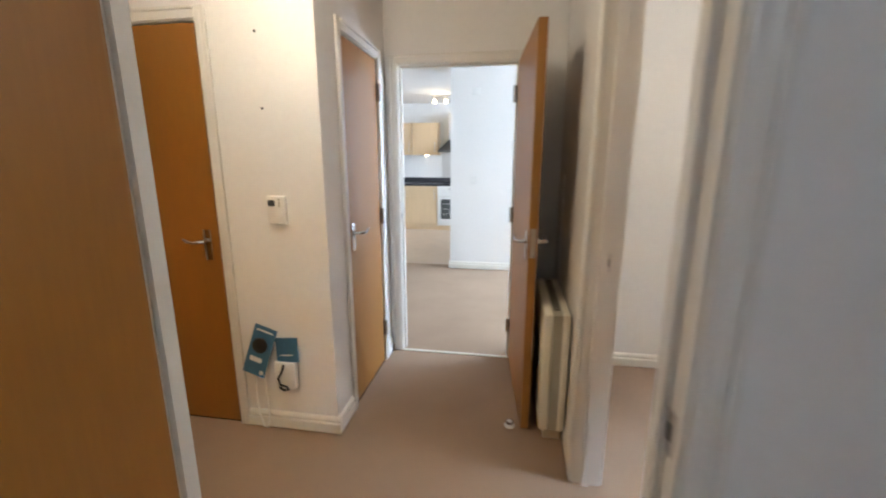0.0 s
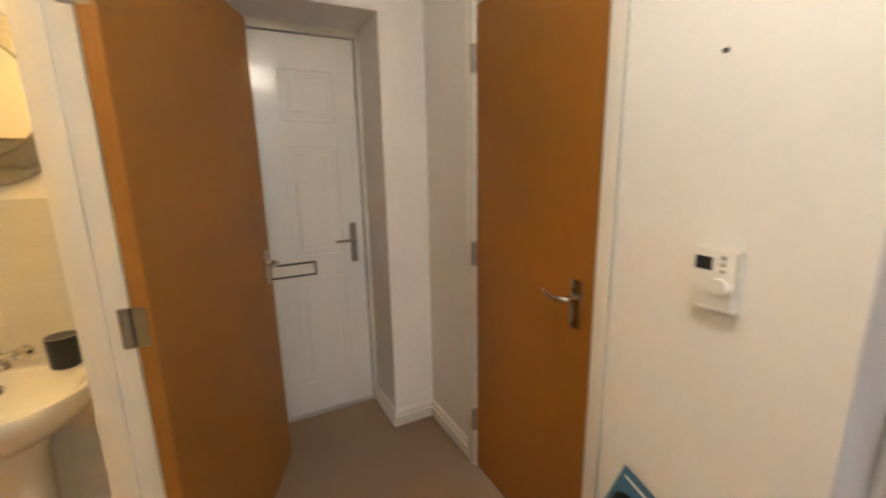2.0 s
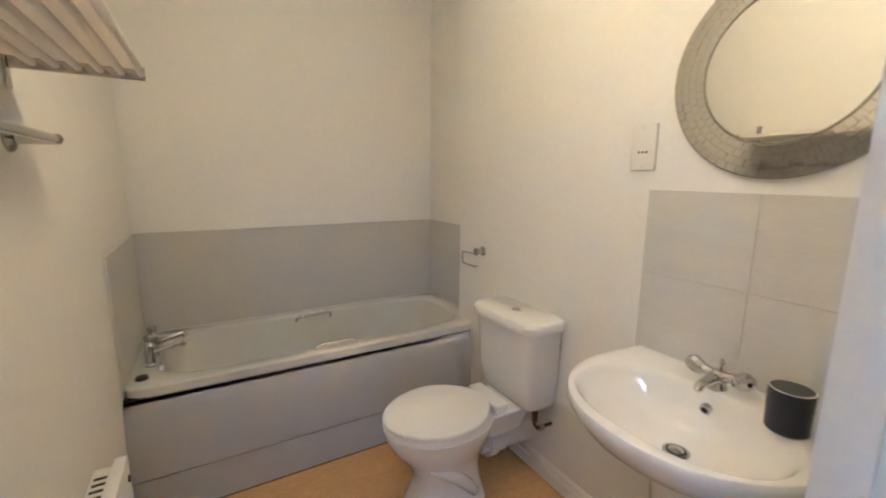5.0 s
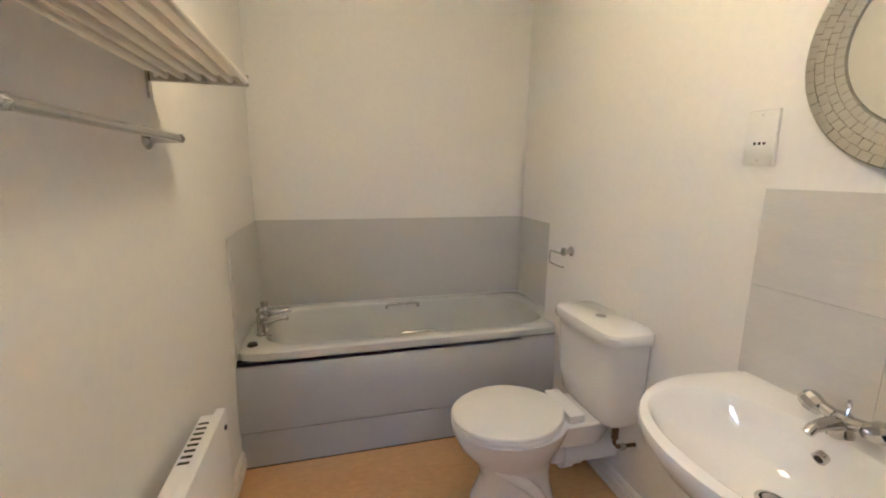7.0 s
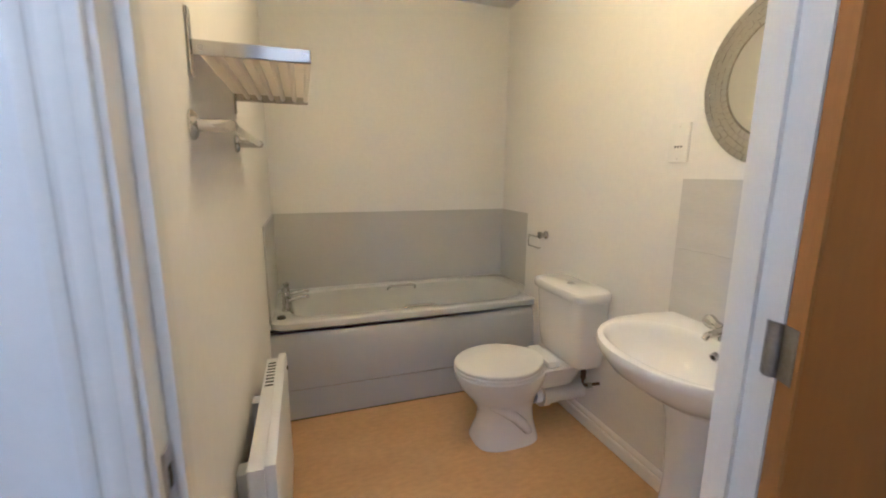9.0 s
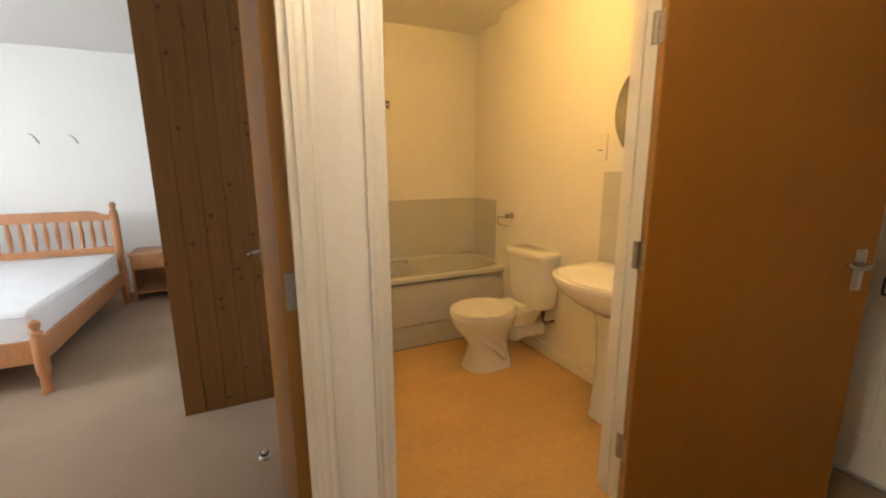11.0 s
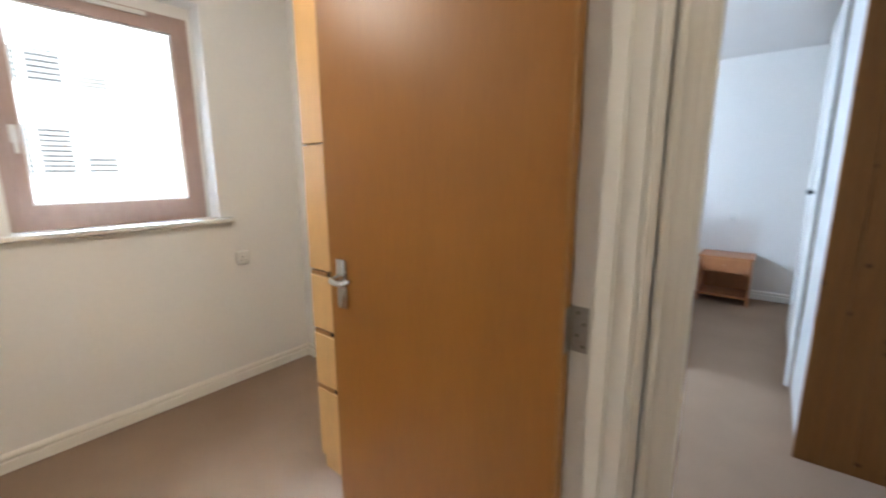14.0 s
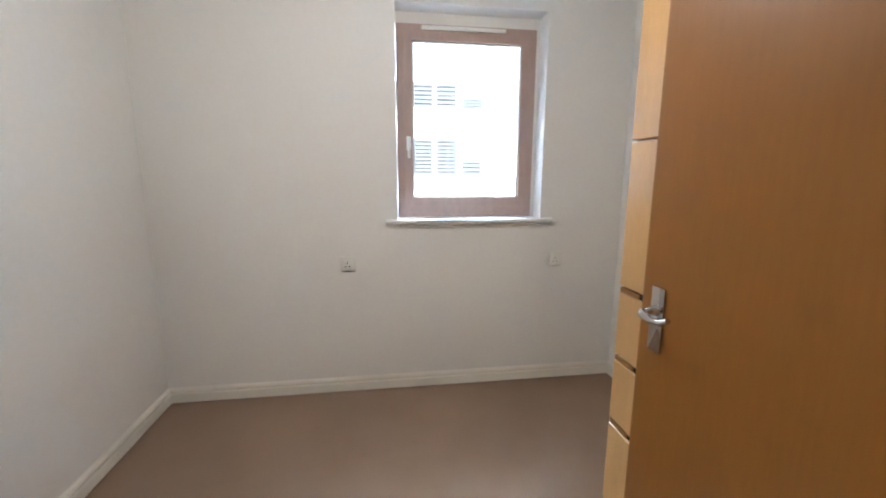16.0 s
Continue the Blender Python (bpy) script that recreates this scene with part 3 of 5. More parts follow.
def hall_corner_clutter():
    box_top = empty("junction_box", pose(-0.288, 2.613, 0.285), "white wall box with a black lead, low on the wall", "junction box")
    bm = bmesh.new()
    box(bm, -0.055, 0.055, -0.040, 0, -0.03, 0.11, bevel=0.006)
    part("casing", bm, PLASTIC, box_top, smooth=True)
    bm = bmesh.new()
    sweep(bm, [(0.0, -0.044, 0.10), (-0.012, -0.050, 0.06), (-0.030, -0.052, 0.03), (-0.020, -0.055, -0.002), (0.012, -0.052, -0.012), (0.022, -0.048, -0.028), (-0.005, -0.050, -0.034), (-0.028, -0.05, -0.018)], 0.006, 8)
    part("lead", bm, BLACK, box_top, "coiled black lead", True)
    socket_plate("wall_socket", pose(-0.462, 2.613, 0.385), 0.086, 0.086, "white wall socket low beside the cupboard door")
    cable = bmesh.new()
    sweep(cable, [(-0.435, 2.597, 0.39), (-0.455, 2.585, 0.33), (-0.462, 2.580, 0.22), (-0.455, 2.580, 0.10), (-0.435, 2.578, 0.02), (-0.415, 2.582, 0.012), (-0.40, 2.585, 0.09), (-0.41, 2.590, 0.2), (-0.415, 2.594, 0.36)], 0.0045, 8)
    tagged(part("white_cable", cable, PLASTIC, smooth=True), label="white flex hanging in a loop to the carpet", category="cable")
    for name, x, z, w, h, tilt, label in (("leaflet", -0.416, 0.448, 0.120, 0.262, 18, "blue printed leaflet pack with a dark picture"), ("leaflet", -0.277, 0.456, 0.118, 0.125, -4, "blue folded leaflet behind a white box")):
        top = empty(name, pose(x, 2.580 if h > 0.15 else 2.597, z, -6, tilt, 0), label, "leaflet", group="leaflets on the wall box")
        boxes("card", LEAFLET, [(-w / 2, w / 2, -0.004, 0.0, -h / 2, h / 2)], top)
        if h > 0.15:
            bm = bmesh.new()
            lathe(bm, [(0.0, 0), (0.040, 0.001), (0.040, 0.006), (0.030, 0.012), (0.0, 0.013)][::1], 20)
            bm.transform(pose(-0.005, -0.004, 0.03, 90))
            part("picture", bm, BLACK, top, "round dark picture", True)
            boxes("white_strip", PAPER, [(-0.040, 0.025, -0.006, -0.004, -0.060, -0.036)], top, "white printed strip")
            boxes("text_bar", PAPER, [(-0.045, 0.045, -0.0052, -0.004, 0.104, 0.112)], top, "pale printed bar")
            boxes("badge", PAPER, [(0.030, 0.050, -0.0052, -0.004, -0.118, -0.098)], top, "pale printed spot")
        else:
            boxes("text_bar", PAPER, [(-0.04, 0.03, -0.0052, -0.004, -0.03, -0.024)], top, "pale printed bar")


hall_corner_clutter()


def hall_heater():
    top = empty("storage_heater", pose(0, 0, 0), "slim cream storage heater with grey-green end bands", "heater")
    x0, x1, y0, y1, z0, z1 = 0.975, 1.098, 2.69, 3.30, 0.080, 0.690
    bm = bmesh.new()
    box(bm, x0, x0 + 0.045, y0, y1, z0, z1, bevel=0.014, seg=3)
    part("front_casing", bm, CREAM, top, smooth=True)
    boxes("middle_band", OLIVE, [(x0 + 0.044, x1 - 0.034, y0 + 0.006, y1 - 0.006, z0 + 0.006, z1 - 0.008)], top, "grey-green band")
    bm = bmesh.new()
    box(bm, x1 - 0.035, x1, y0, y1, z0, z1, bevel=0.012, seg=3)
    part("back_casing", bm, CREAM, top, smooth=True)
    for y in (y0 + 0.09, y1 - 0.09):
        boxes("foot", CREAM, [(x0 + 0.03, x1 - 0.01, y - 0.03, y + 0.03, 0.0, z0 + 0.01)], top)
    boxes("wall_bracket", CREAM, [(x1 - 0.002, 1.1155, y0 + 0.1, y0 + 0.14, 0.3, 0.5)], top)
    for k in range(14):
        y = y0 + 0.08 + k * 0.038
        boxes("grille_slot", DARK, [(x0 + 0.052, x1 - 0.042, y, y + 0.018, z1 - 0.0085, z1 - 0.006)], top, "dark outlet slot")
    bm = bmesh.new()
    sweep(bm, [(1.109, 3.34, 0.10), (1.109, 3.34, 0.9), (1.109, 3.345, 1.30)], 0.006, 8)
    tagged(part("white_conduit", bm, PLASTIC, smooth=True), label="thin white cable running up the wall above the heater", category="cable")


hall_heater()


def door_stop(x, y, label):
    top = empty("door_stop", pose(x, y, 0), label, "door stop")
    bm = bmesh.new()
    lathe(bm, [(0.0, 0.0), (0.026, 0.0), (0.027, 0.008), (0.018, 0.014), (0.014, 0.030), (0.009, 0.036), (0.0, 0.037)], 20)
    part("body", bm, STEEL, top, smooth=True)
    bm = bmesh.new()
    lathe(bm, [(0.0145, 0.017), (0.020, 0.018), (0.020, 0.029), (0.0145, 0.030)], 20)
    part("buffer", bm, BROWN, top, "brown rubber ring", True)


door_stop(0.838, 2.815, "brown rubber door stop screwed to the hall carpet")
door_stop(0.328, 0.572, "metal door stop on the bedroom carpet")


def strike(x, y, z, along):
    r = (x - 0.012, x + 0.012, y - 0.0012, y + 0.0012) if along == "x" else (x - 0.0012, x + 0.0012, y - 0.012, y + 0.012)
    top = tagged(boxes("strike_plate", STEEL, [(*r, z - 0.035, z + 0.035)]), label="steel strike plate let into the door frame", category="strike plate", group="strike plates")
    e = 0.0016
    rr = (x - 0.006, x + 0.006, y - e, y + e) if along == "x" else (x - e, x + e, y - 0.006, y + 0.006)
    boxes("latch_hole", DARK, [(*rr, z - 0.014, z + 0.014)], top, "dark latch hole")


strike(1.180, BED2[1] - 0.0015, 1.0, "x")
strike(LIV[0] + 0.0015, 3.625, 1.0, "y")
strike(BED1[1] - 0.0015, 1.425, 1.0, "y")
strike(BATH[1] - 0.0015, 1.447, 1.0, "y")


# ---- bathroom ----
def ellipse(cx, cy, z, rx, ry, n=40, power=2.0):
    out = []
    for k in range(n):
        a = k * math.tau / n
        c, s = math.cos(a), math.sin(a)
        out.append((cx + rx * math.copysign(abs(c) ** (2 / power), c), cy + ry * math.copysign(abs(s) ** (2 / power), s), z))
    return out


def bath():
    top = empty("bath", pose(0, 0, 0), "white acrylic bath with a curved two-part front panel", "bath")
    x0, x1, y0, y1, rim = -1.668, 0.009, -0.955, -0.285, 0.545
    cx, cy = (x0 + x1) / 2, (y0 + y1) / 2
    hx, hy = (x1 - x0) / 2, (y1 - y0) / 2
    bm = bmesh.new()
    rings = [ellipse(cx, cy, rim - 0.042, hx, hy, 64, 16), ellipse(cx, cy, rim - 0.008, hx, hy, 64, 16), ellipse(cx, cy, rim, hx - 0.010, hy - 0.010, 64, 16),
             ellipse(cx, cy, rim, hx - 0.075, hy - 0.060, 64, 5.5), ellipse(cx, cy, rim - 0.008, hx - 0.092, hy - 0.073, 64, 5), ellipse(cx, cy, rim - 0.15, hx - 0.115, hy - 0.095, 64, 4.6),
             ellipse(cx, cy, rim - 0.33, hx - 0.17, hy - 0.13, 64, 4.2), ellipse(cx, cy, rim - 0.39, hx - 0.24, hy - 0.18, 64, 4)]
    loft(bm, rings, cap_first=False)
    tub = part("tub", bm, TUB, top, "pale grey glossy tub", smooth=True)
    for name, zs in (("upper_panel", ((0.168, 0.024), (0.178, 0.034), (0.26, 0.038), (0.36, 0.033), (0.44, 0.021), (0.485, 0.008), (0.497, -0.004))), ("lower_panel", ((0.003, 0.034), (0.05, 0.031), (0.13, 0.026), (0.166, 0.022)))):
        bm = bmesh.new()
        n = 24
        grid = []
        for z, d in zs:
            row = []
            for k in range(n + 1):
                u = k / n
                x = x0 + 0.10 + (x1 - x0 - 0.10) * u
                end = 0.035 * max(0, 1 - u * 9) ** 2
                y = y1 + d - end
                row.append(bm.verts.new((x - (0.02 * math.sin(math.pi * min(1, z / 0.5)) if k == 0 else 0), y, z)))
            grid.append(row)
        for a, b in zip(grid, grid[1:]):
            for k in range(n):
                bm.faces.new((a[k], a[k + 1], b[k + 1], b[k]))
        bmesh.ops.solidify(bm, geom=bm.faces[:], thickness=0.006)
        part(name, bm, ACRYLIC, top, smooth=True)
    # Near-black strips stand in for shade at the floor, rim and panel end.
    boxes("floor_shade", DARK, [(x0 + 0.1, x1, y1 - 0.01, y1 + 0.038, 0.0, 0.004)], top, "dark strip for the shade along the floor")
    boxes("rim_gap", DARK, [(x0 + 0.07, x1, y1 - 0.03, y1 - 0.010, 0.496, 0.505)], top, "dark gap under the rim")
    boxes("end_gap", DARK, [(x0 + 0.06, x0 + 0.085, y1 - 0.06, y1 - 0.032, 0.012, 0.5)], top, "dark gap at the panel's end")
    for y, s in ((y0 + 0.075, 1), (y1 - 0.075, -1)):
        bm = bmesh.new()
        sweep(bm, [(cx - 0.10, y, rim - 0.035), (cx - 0.095, y + s * 0.018, rim - 0.012), (cx - 0.075, y + s * 0.024, rim - 0.004), (cx + 0.075, y + s * 0.024, rim - 0.004), (cx + 0.095, y + s * 0.018, rim - 0.012), (cx + 0.10, y, rim - 0.035)], 0.009, 10)
        part("grab_handle", bm, CHROME, top, "chrome grab handle", True)
    tap = bmesh.new()
    tx, ty = -0.066, -0.505
    lathe(tap, [(0.0, 0), (0.026, 0.0), (0.026, 0.008), (0.020, 0.014), (0.019, 0.085), (0.022, 0.092), (0.014, 0.100), (0.012, 0.108), (0.018, 0.114), (0.020, 0.130), (0.012, 0.138), (0.0, 0.140)], 20, (tx, ty, rim))
    sweep(tap, [(tx, ty, rim + 0.055), (tx - 0.04, ty, rim + 0.066), (tx - 0.09, ty, rim + 0.078), (tx - 0.118, ty, rim + 0.080), (tx - 0.124, ty, rim + 0.068)], [0.015, 0.013, 0.011, 0.011, 0.010], 14)
    part("tap", tap, CHROME, top, "chrome pillar tap", True)
    for y in (-0.625,):
        bm = bmesh.new()
        lathe(bm, [(0.0, 0), (0.026, 0.0), (0.026, 0.008), (0.020, 0.014), (0.019, 0.085), (0.022, 0.092), (0.014, 0.108), (0.020, 0.130), (0.0, 0.140)], 20, (tx, y, rim))
        sweep(bm, [(tx, y, rim + 0.055), (tx - 0.04, y, rim + 0.066), (tx - 0.118, y, rim + 0.080), (tx - 0.124, y, rim + 0.068)], [0.015, 0.013, 0.011, 0.010], 14)
        part("tap", bm, CHROME, top, "chrome pillar tap", True)
    bm = bmesh.new()
    cylinder(bm, (-0.085, -0.56, rim - 0.05), (-0.101, -0.56, rim - 0.052), 0.022)
    part("overflow", bm, CHROME, top, "round chrome overflow", True)
    bm = bmesh.new()
    lathe(bm, [(0.0, 0), (0.024, 0.0), (0.020, 0.012), (0.0, 0.016)], 16, (-0.045, -0.377, rim))
    plug = part("plug", bm, BLACK, top, "black rubber bath plug", True)
    return tub


bath()


def splash_panel():
    top = empty("bath_splashback", pose(0, 0, 0), "plain grey waterproof panel wrapped round the bath", "splashback")
    z0, z1 = 0.545, 1.062
    boxes("back_sheet", SPLASH, [(-1.666, 0.006, -0.970, -0.960, z0, z1)], top, bevel=0.001)
    boxes("end_sheet", SPLASH, [(0.000, 0.0095, -0.960, -0.290, z0, z1)], top, bevel=0.001)
    boxes("end_sheet", SPLASH, [(-1.6695, -1.660, -0.960, -0.425, z0, z1)], top, bevel=0.001)


splash_panel()


def toilet():
    top = empty("toilet", pose(-1.568, 0.207, 0, 0, 0, 0), "white close-coupled toilet with the lid down", "toilet")
    bm = bmesh.new()
    loft(bm, [ellipse(0.455, 0, 0.0, 0.172, 0.128, 40, 3.0), ellipse(0.455, 0, 0.015, 0.170, 0.125, 40, 3.0), ellipse(0.450, 0, 0.10, 0.146, 0.104, 40, 2.7), ellipse(0.450, 0, 0.17, 0.144, 0.102, 40, 2.4),
              ellipse(0.462, 0, 0.235, 0.176, 0.130, 40), ellipse(0.474, 0, 0.30, 0.218, 0.165, 40), ellipse(0.478, 0, 0.355, 0.238, 0.184, 40), ellipse(0.478, 0, 0.375, 0.240, 0.186, 40), ellipse(0.478, 0, 0.383, 0.234, 0.180, 40)])
    for s in (-1, 1):
        sweep(bm, [(0.575, s * 0.088, 0.225), (0.515, s * 0.108, 0.205), (0.455, s * 0.112, 0.165), (0.405, s * 0.108, 0.115), (0.375, s * 0.104, 0.075), (0.350, s * 0.090, 0.05)], [0.010, 0.022, 0.026, 0.026, 0.022, 0.010], 12)
    part("pan", bm, PORCELAIN, top, smooth=True)
    bm = bmesh.new()
    loft(bm, [ellipse(0.20, 0, 0.27, 0.115, 0.085, 32, 4), ellipse(0.20, 0, 0.33, 0.140, 0.100, 32, 5), ellipse(0.19, 0, 0.376, 0.150, 0.115, 32, 6), ellipse(0.19, 0, 0.384, 0.145, 0.110, 32, 6)])
    part("shelf", bm, PORCELAIN, top, smooth=True)
    for name, z, h, g in (("seat", 0.385, 0.016, 0.0), ("lid", 0.403, 0.020, 0.003)):
        bm = bmesh.new()
        rings = []
        for zz, s in ((z, 0.985), (z + 0.003, 1.0), (z + h - 0.006, 1.0), (z + h - 0.002, 0.985), (z + h, 0.95)):
            ring = []
            for k in range(48):
                a = k * math.tau / 48
                c, sn = math.cos(a), math.sin(a)
                rx = 0.245 if c > 0 else 0.215
                w = 0.191 * (1 - 0.16 * max(0, -c) ** 2)
                ring.append((0.475 + rx * s * c, w * s * sn, zz))
            rings.append(ring)
        loft(bm, rings)
        part(name, bm, PLASTIC, top, smooth=True)
    bm = bmesh.new()
    box(bm, 0.205, 0.275, -0.105, 0.105, 0.384, 0.420, bevel=0.008)
    part("hinge_bar", bm, PLASTIC, top, smooth=True)
    bm = bmesh.new()

    def tank(z, x1, w, n=36):
        ring = []
        for k in range(n):
            a = k * math.tau / n
            c, s = math.cos(a), math.sin(a)
            ring.append(((x1 - 0.0) / 2 + (x1 / 2) * math.copysign(abs(c) ** (0.22 if c < 0 else 0.55), c), w * math.copysign(abs(s) ** 0.30, s), z))
        return ring

    loft(bm, [tank(0.385, 0.150, 0.165), tank(0.41, 0.165, 0.178), tank(0.50, 0.178, 0.192), tank(0.735, 0.190, 0.200)])
    part("cistern", bm, PORCELAIN, top, smooth=True)
    bm = bmesh.new()
    loft(bm, [tank(0.736, 0.205, 0.212), tank(0.742, 0.209, 0.215), tank(0.768, 0.209, 0.215), tank(0.778, 0.202, 0.208), tank(0.781, 0.185, 0.195)])
    lid = part("cistern_lid", bm, PORCELAIN, top, smooth=True)
    bm = bmesh.new()
    lathe(bm, [(0.0, 0), (0.021, 0.0), (0.021, 0.004), (0.016, 0.006), (0.0, 0.005)], 20, (0.098, 0, 0.7805))
    part("flush_button", bm, CHROME, lid, "chrome push button", True)
    bm = bmesh.new()
    sweep(bm, [(0.29, 0, 0.20), (0.20, 0, 0.195), (0.12, 0.0, 0.19), (-0.002, 0.0, 0.185)], [0.05, 0.048, 0.052, 0.052], 20)
    cylinder(bm, (0.255, 0, 0.198), (0.215, 0, 0.197), 0.070, n=24)
    cylinder(bm, (0.218, 0, 0.197), (0.165, 0, 0.194), 0.060, n=24)
    part("soil_pipe", bm, PLASTIC, top, smooth=True)
    bm = bmesh.new()
    sweep(bm, [(0.10, 0.15, 0.40), (0.10, 0.15, 0.31), (0.085, 0.15, 0.29), (0.0, 0.15, 0.285)], 0.0075, 10)
    cylinder(bm, (0.10, 0.15, 0.33), (0.10, 0.15, 0.385), 0.013, n=12)
    part("inlet_pipe", bm, BROWN, top, "dull copper inlet pipe", True)
    bm = bmesh.new()
    cylinder(bm, (0.05, 0.15, 0.285), (0.075, 0.15, 0.285), 0.014, n=12)
    part("valve", bm, CHROME, top, smooth=True)


toilet()


def basin_outline(s, z, off=0.0, shift=0.0):
    """The basin's plan: straight at the wall, flared sides, round front. s: share of its size."""
    ring = []
    n = 56
    for k in range(n):
        a = k * math.tau / n
        c, sn = math.cos(a), math.sin(a)
        if c > 0:
            x, w = 0.205 + 0.305 * c, 0.304 * math.copysign(abs(sn) ** 0.92, sn)
        else:
            u = -c
            x = 0.205 - 0.205 * min(1.0, u * 1.25) ** 0.9
            w = math.copysign(0.304 - 0.030 * u ** 1.5, sn) if abs(sn) > 0.30 else 0.274 * sn / 0.30
        x = 0.235 + (x - 0.235) * s + shift
        ring.append((max(x, off), w * s, z))
    return ring


def basin():
    top = empty("wash_basin", pose(-1.569, 1.025, 0), "white ceramic pedestal wash basin", "basin")
    bm = bmesh.new()
    rings = [basin_outline(0.40, 0.60, 0.0, -0.05), basin_outline(0.66, 0.655, 0.0, -0.03), basin_outline(0.88, 0.715, 0.0, -0.008), basin_outline(0.98, 0.765, 0.0), basin_outline(1.0, 0.788, 0.0), basin_outline(0.985, 0.798, 0.0)]
    inner = [ellipse(0.290, 0, 0.800, 0.186, 0.258, 56, 2.2), ellipse(0.290, 0, 0.797, 0.180, 0.252, 56, 2.2), ellipse(0.290, 0, 0.780, 0.172, 0.242, 56, 2.2), ellipse(0.284, 0, 0.735, 0.156, 0.212, 56), ellipse(0.258, 0, 0.69, 0.105, 0.135, 56), ellipse(0.252, 0, 0.665, 0.050, 0.060, 56), ellipse(0.250, 0, 0.660, 0.020, 0.020, 56)]
    loft(bm, rings + inner, cap_first=True, cap_last=True)
    part("bowl", bm, PORCELAIN, top, smooth=True)
    bm = bmesh.new()
    loft(bm, [ellipse(0.165, 0, 0.0, 0.105, 0.098, 36, 2.6), ellipse(0.165, 0, 0.03, 0.100, 0.092, 36, 2.6), ellipse(0.160, 0, 0.30, 0.088, 0.078, 36, 2.4), ellipse(0.165, 0, 0.52, 0.095, 0.090, 36, 2.4), ellipse(0.175, 0, 0.64, 0.112, 0.125, 36, 2.4)])
    part("pedestal", bm, PORCELAIN, top, smooth=True)
    bm = bmesh.new()
    lathe(bm, [(0.0, 0), (0.032, 0.0), (0.032, 0.004), (0.024, 0.006), (0.022, 0.001), (0.0, 0.001)], 24, (0.252, 0, 0.6635))
    part("waste", bm, CHROME, top, "chrome basin waste", True)
    bm = bmesh.new()
    cylinder(bm, (0.124, 0.0, 0.752), (0.138, 0.0, 0.747), 0.014, n=18)
    part("overflow", bm, CHROME, top, "chrome overflow ring", True)
    bm = bmesh.new()
    cylinder(bm, (0.137, 0.0, 0.7475), (0.1395, 0.0, 0.7465), 0.0085, n=16)
    part("overflow_hole", bm, DARK, top, "dark overflow hole")
    bm = bmesh.new()
    lathe(bm, [(0.0, 0.0018), (0.0215, 0.0018), (0.0215, 0.0026), (0.0, 0.0026)], 20, (0.252, 0, 0.6635))
    part("waste_hole", bm, DARK, top, "dark waste hole")
    bm = bmesh.new()
    lathe(bm, [(0.0, 0.004), (0.017, 0.004), (0.019, 0.008), (0.0, 0.011)], 20, (0.252, 0, 0.6635))
    part("waste_plug", bm, CHROME, top, "domed chrome plug", True)
    tap = mixer(top)
    return tap


def mixer(top):
    """Monobloc mixer with two faceted knobs."""
    x, z = 0.088, 0.797
    bm = bmesh.new()
    lathe(bm, [(0.0, 0), (0.026, 0), (0.025, 0.010), (0.021, 0.020), (0.022, 0.045), (0.014, 0.055), (0.0, 0.056)], 24, (x, 0, z))
    sweep(bm, [(x, 0, z + 0.030), (x + 0.04, 0, z + 0.036), (x + 0.09, 0, z + 0.034), (x + 0.105, 0, z + 0.022)], [0.017, 0.015, 0.012, 0.010], 16)
    sweep(bm, [(x, -0.055, z + 0.050), (x, 0.0, z + 0.034), (x, 0.055, z + 0.050)], [0.012, 0.018, 0.012], 16)
    sweep(bm, [(x - 0.012, 0, z + 0.05), (x - 0.012, 0, z + 0.085)], 0.003, 8)
    bm.transform(Matrix.Translation((x, 0, z)) @ Matrix.Scale(0.96, 4) @ Matrix.Translation((-x, 0, -z)))
    tap = part("mixer_tap", bm, CHROME, top, "chrome monobloc mixer tap", True)
    bm = bmesh.new()
    lathe(bm, [(0.0, 0.064), (0.004, 0.064), (0.006, 0.069), (0.004, 0.074), (0.0, 0.074)], 12, (x - 0.012, 0, z))
    part("plug_knob", bm, CHROME, tap, smooth=True)
    for s in (-1, 1):
        bm = bmesh.new()
        lathe(bm, [(0.0, -0.030), (0.013, -0.028), (0.021, -0.016), (0.024, 0.0), (0.021, 0.014), (0.012, 0.022), (0.0, 0.024)], 10)
        bm.transform(pose(x, s * 0.062, z + 0.046, -s * 62, 0, 0))
        part("tap_knob", bm, CHROME, tap, "faceted chrome knob")
    return tap


basin()


def tumbler():
    top = empty("tumbler", pose(-1.415, 1.203, 0.7985), "dark navy tumbler with a white inside on the basin", "tumbler")
    bm = bmesh.new()
    lathe(bm, [(0.0, 0.0), (0.036, 0.0), (0.041, 0.005), (0.043, 0.098), (0.0425, 0.101)], 32)
    part("body", bm, NAVY, top, smooth=True)
    bm = bmesh.new()
    n = 32
    loft(bm, [[(r * math.cos(k * math.tau / n), r * math.sin(k * math.tau / n), z) for k in range(n)] for r, z in ((0.0425, 0.1012), (0.0395, 0.1015), (0.0375, 0.012), (0.001, 0.010))], cap_first=False)
    part("lining", bm, PORCELAIN, top, "white glazed inside", True)


tumbler()


def tiles():
    top = empty("tile_splashback", pose(0, 0, 0), "pale grey tiled splashback behind the basin", "splashback")
    boxes("grout_bed", GROUT, [(-1.5698, -1.5635, 0.722, 1.345, 0.79, 1.318)], top, "white grout and edge trim")
    bm = bmesh.new()
    box(bm, -1.5635, -1.5595, 0.7235, 1.0330, 0.7915, 1.0535, bevel=0.0008, seg=1)
    first = part("tile", bm, TILE, top)
    for dy, dz in ((0.3105, 0), (0, 0.2635), (0.3105, 0.2635)):
        ob = new("tile", first.data)
        ob.parent, ob.location = top, (0, dy, dz)


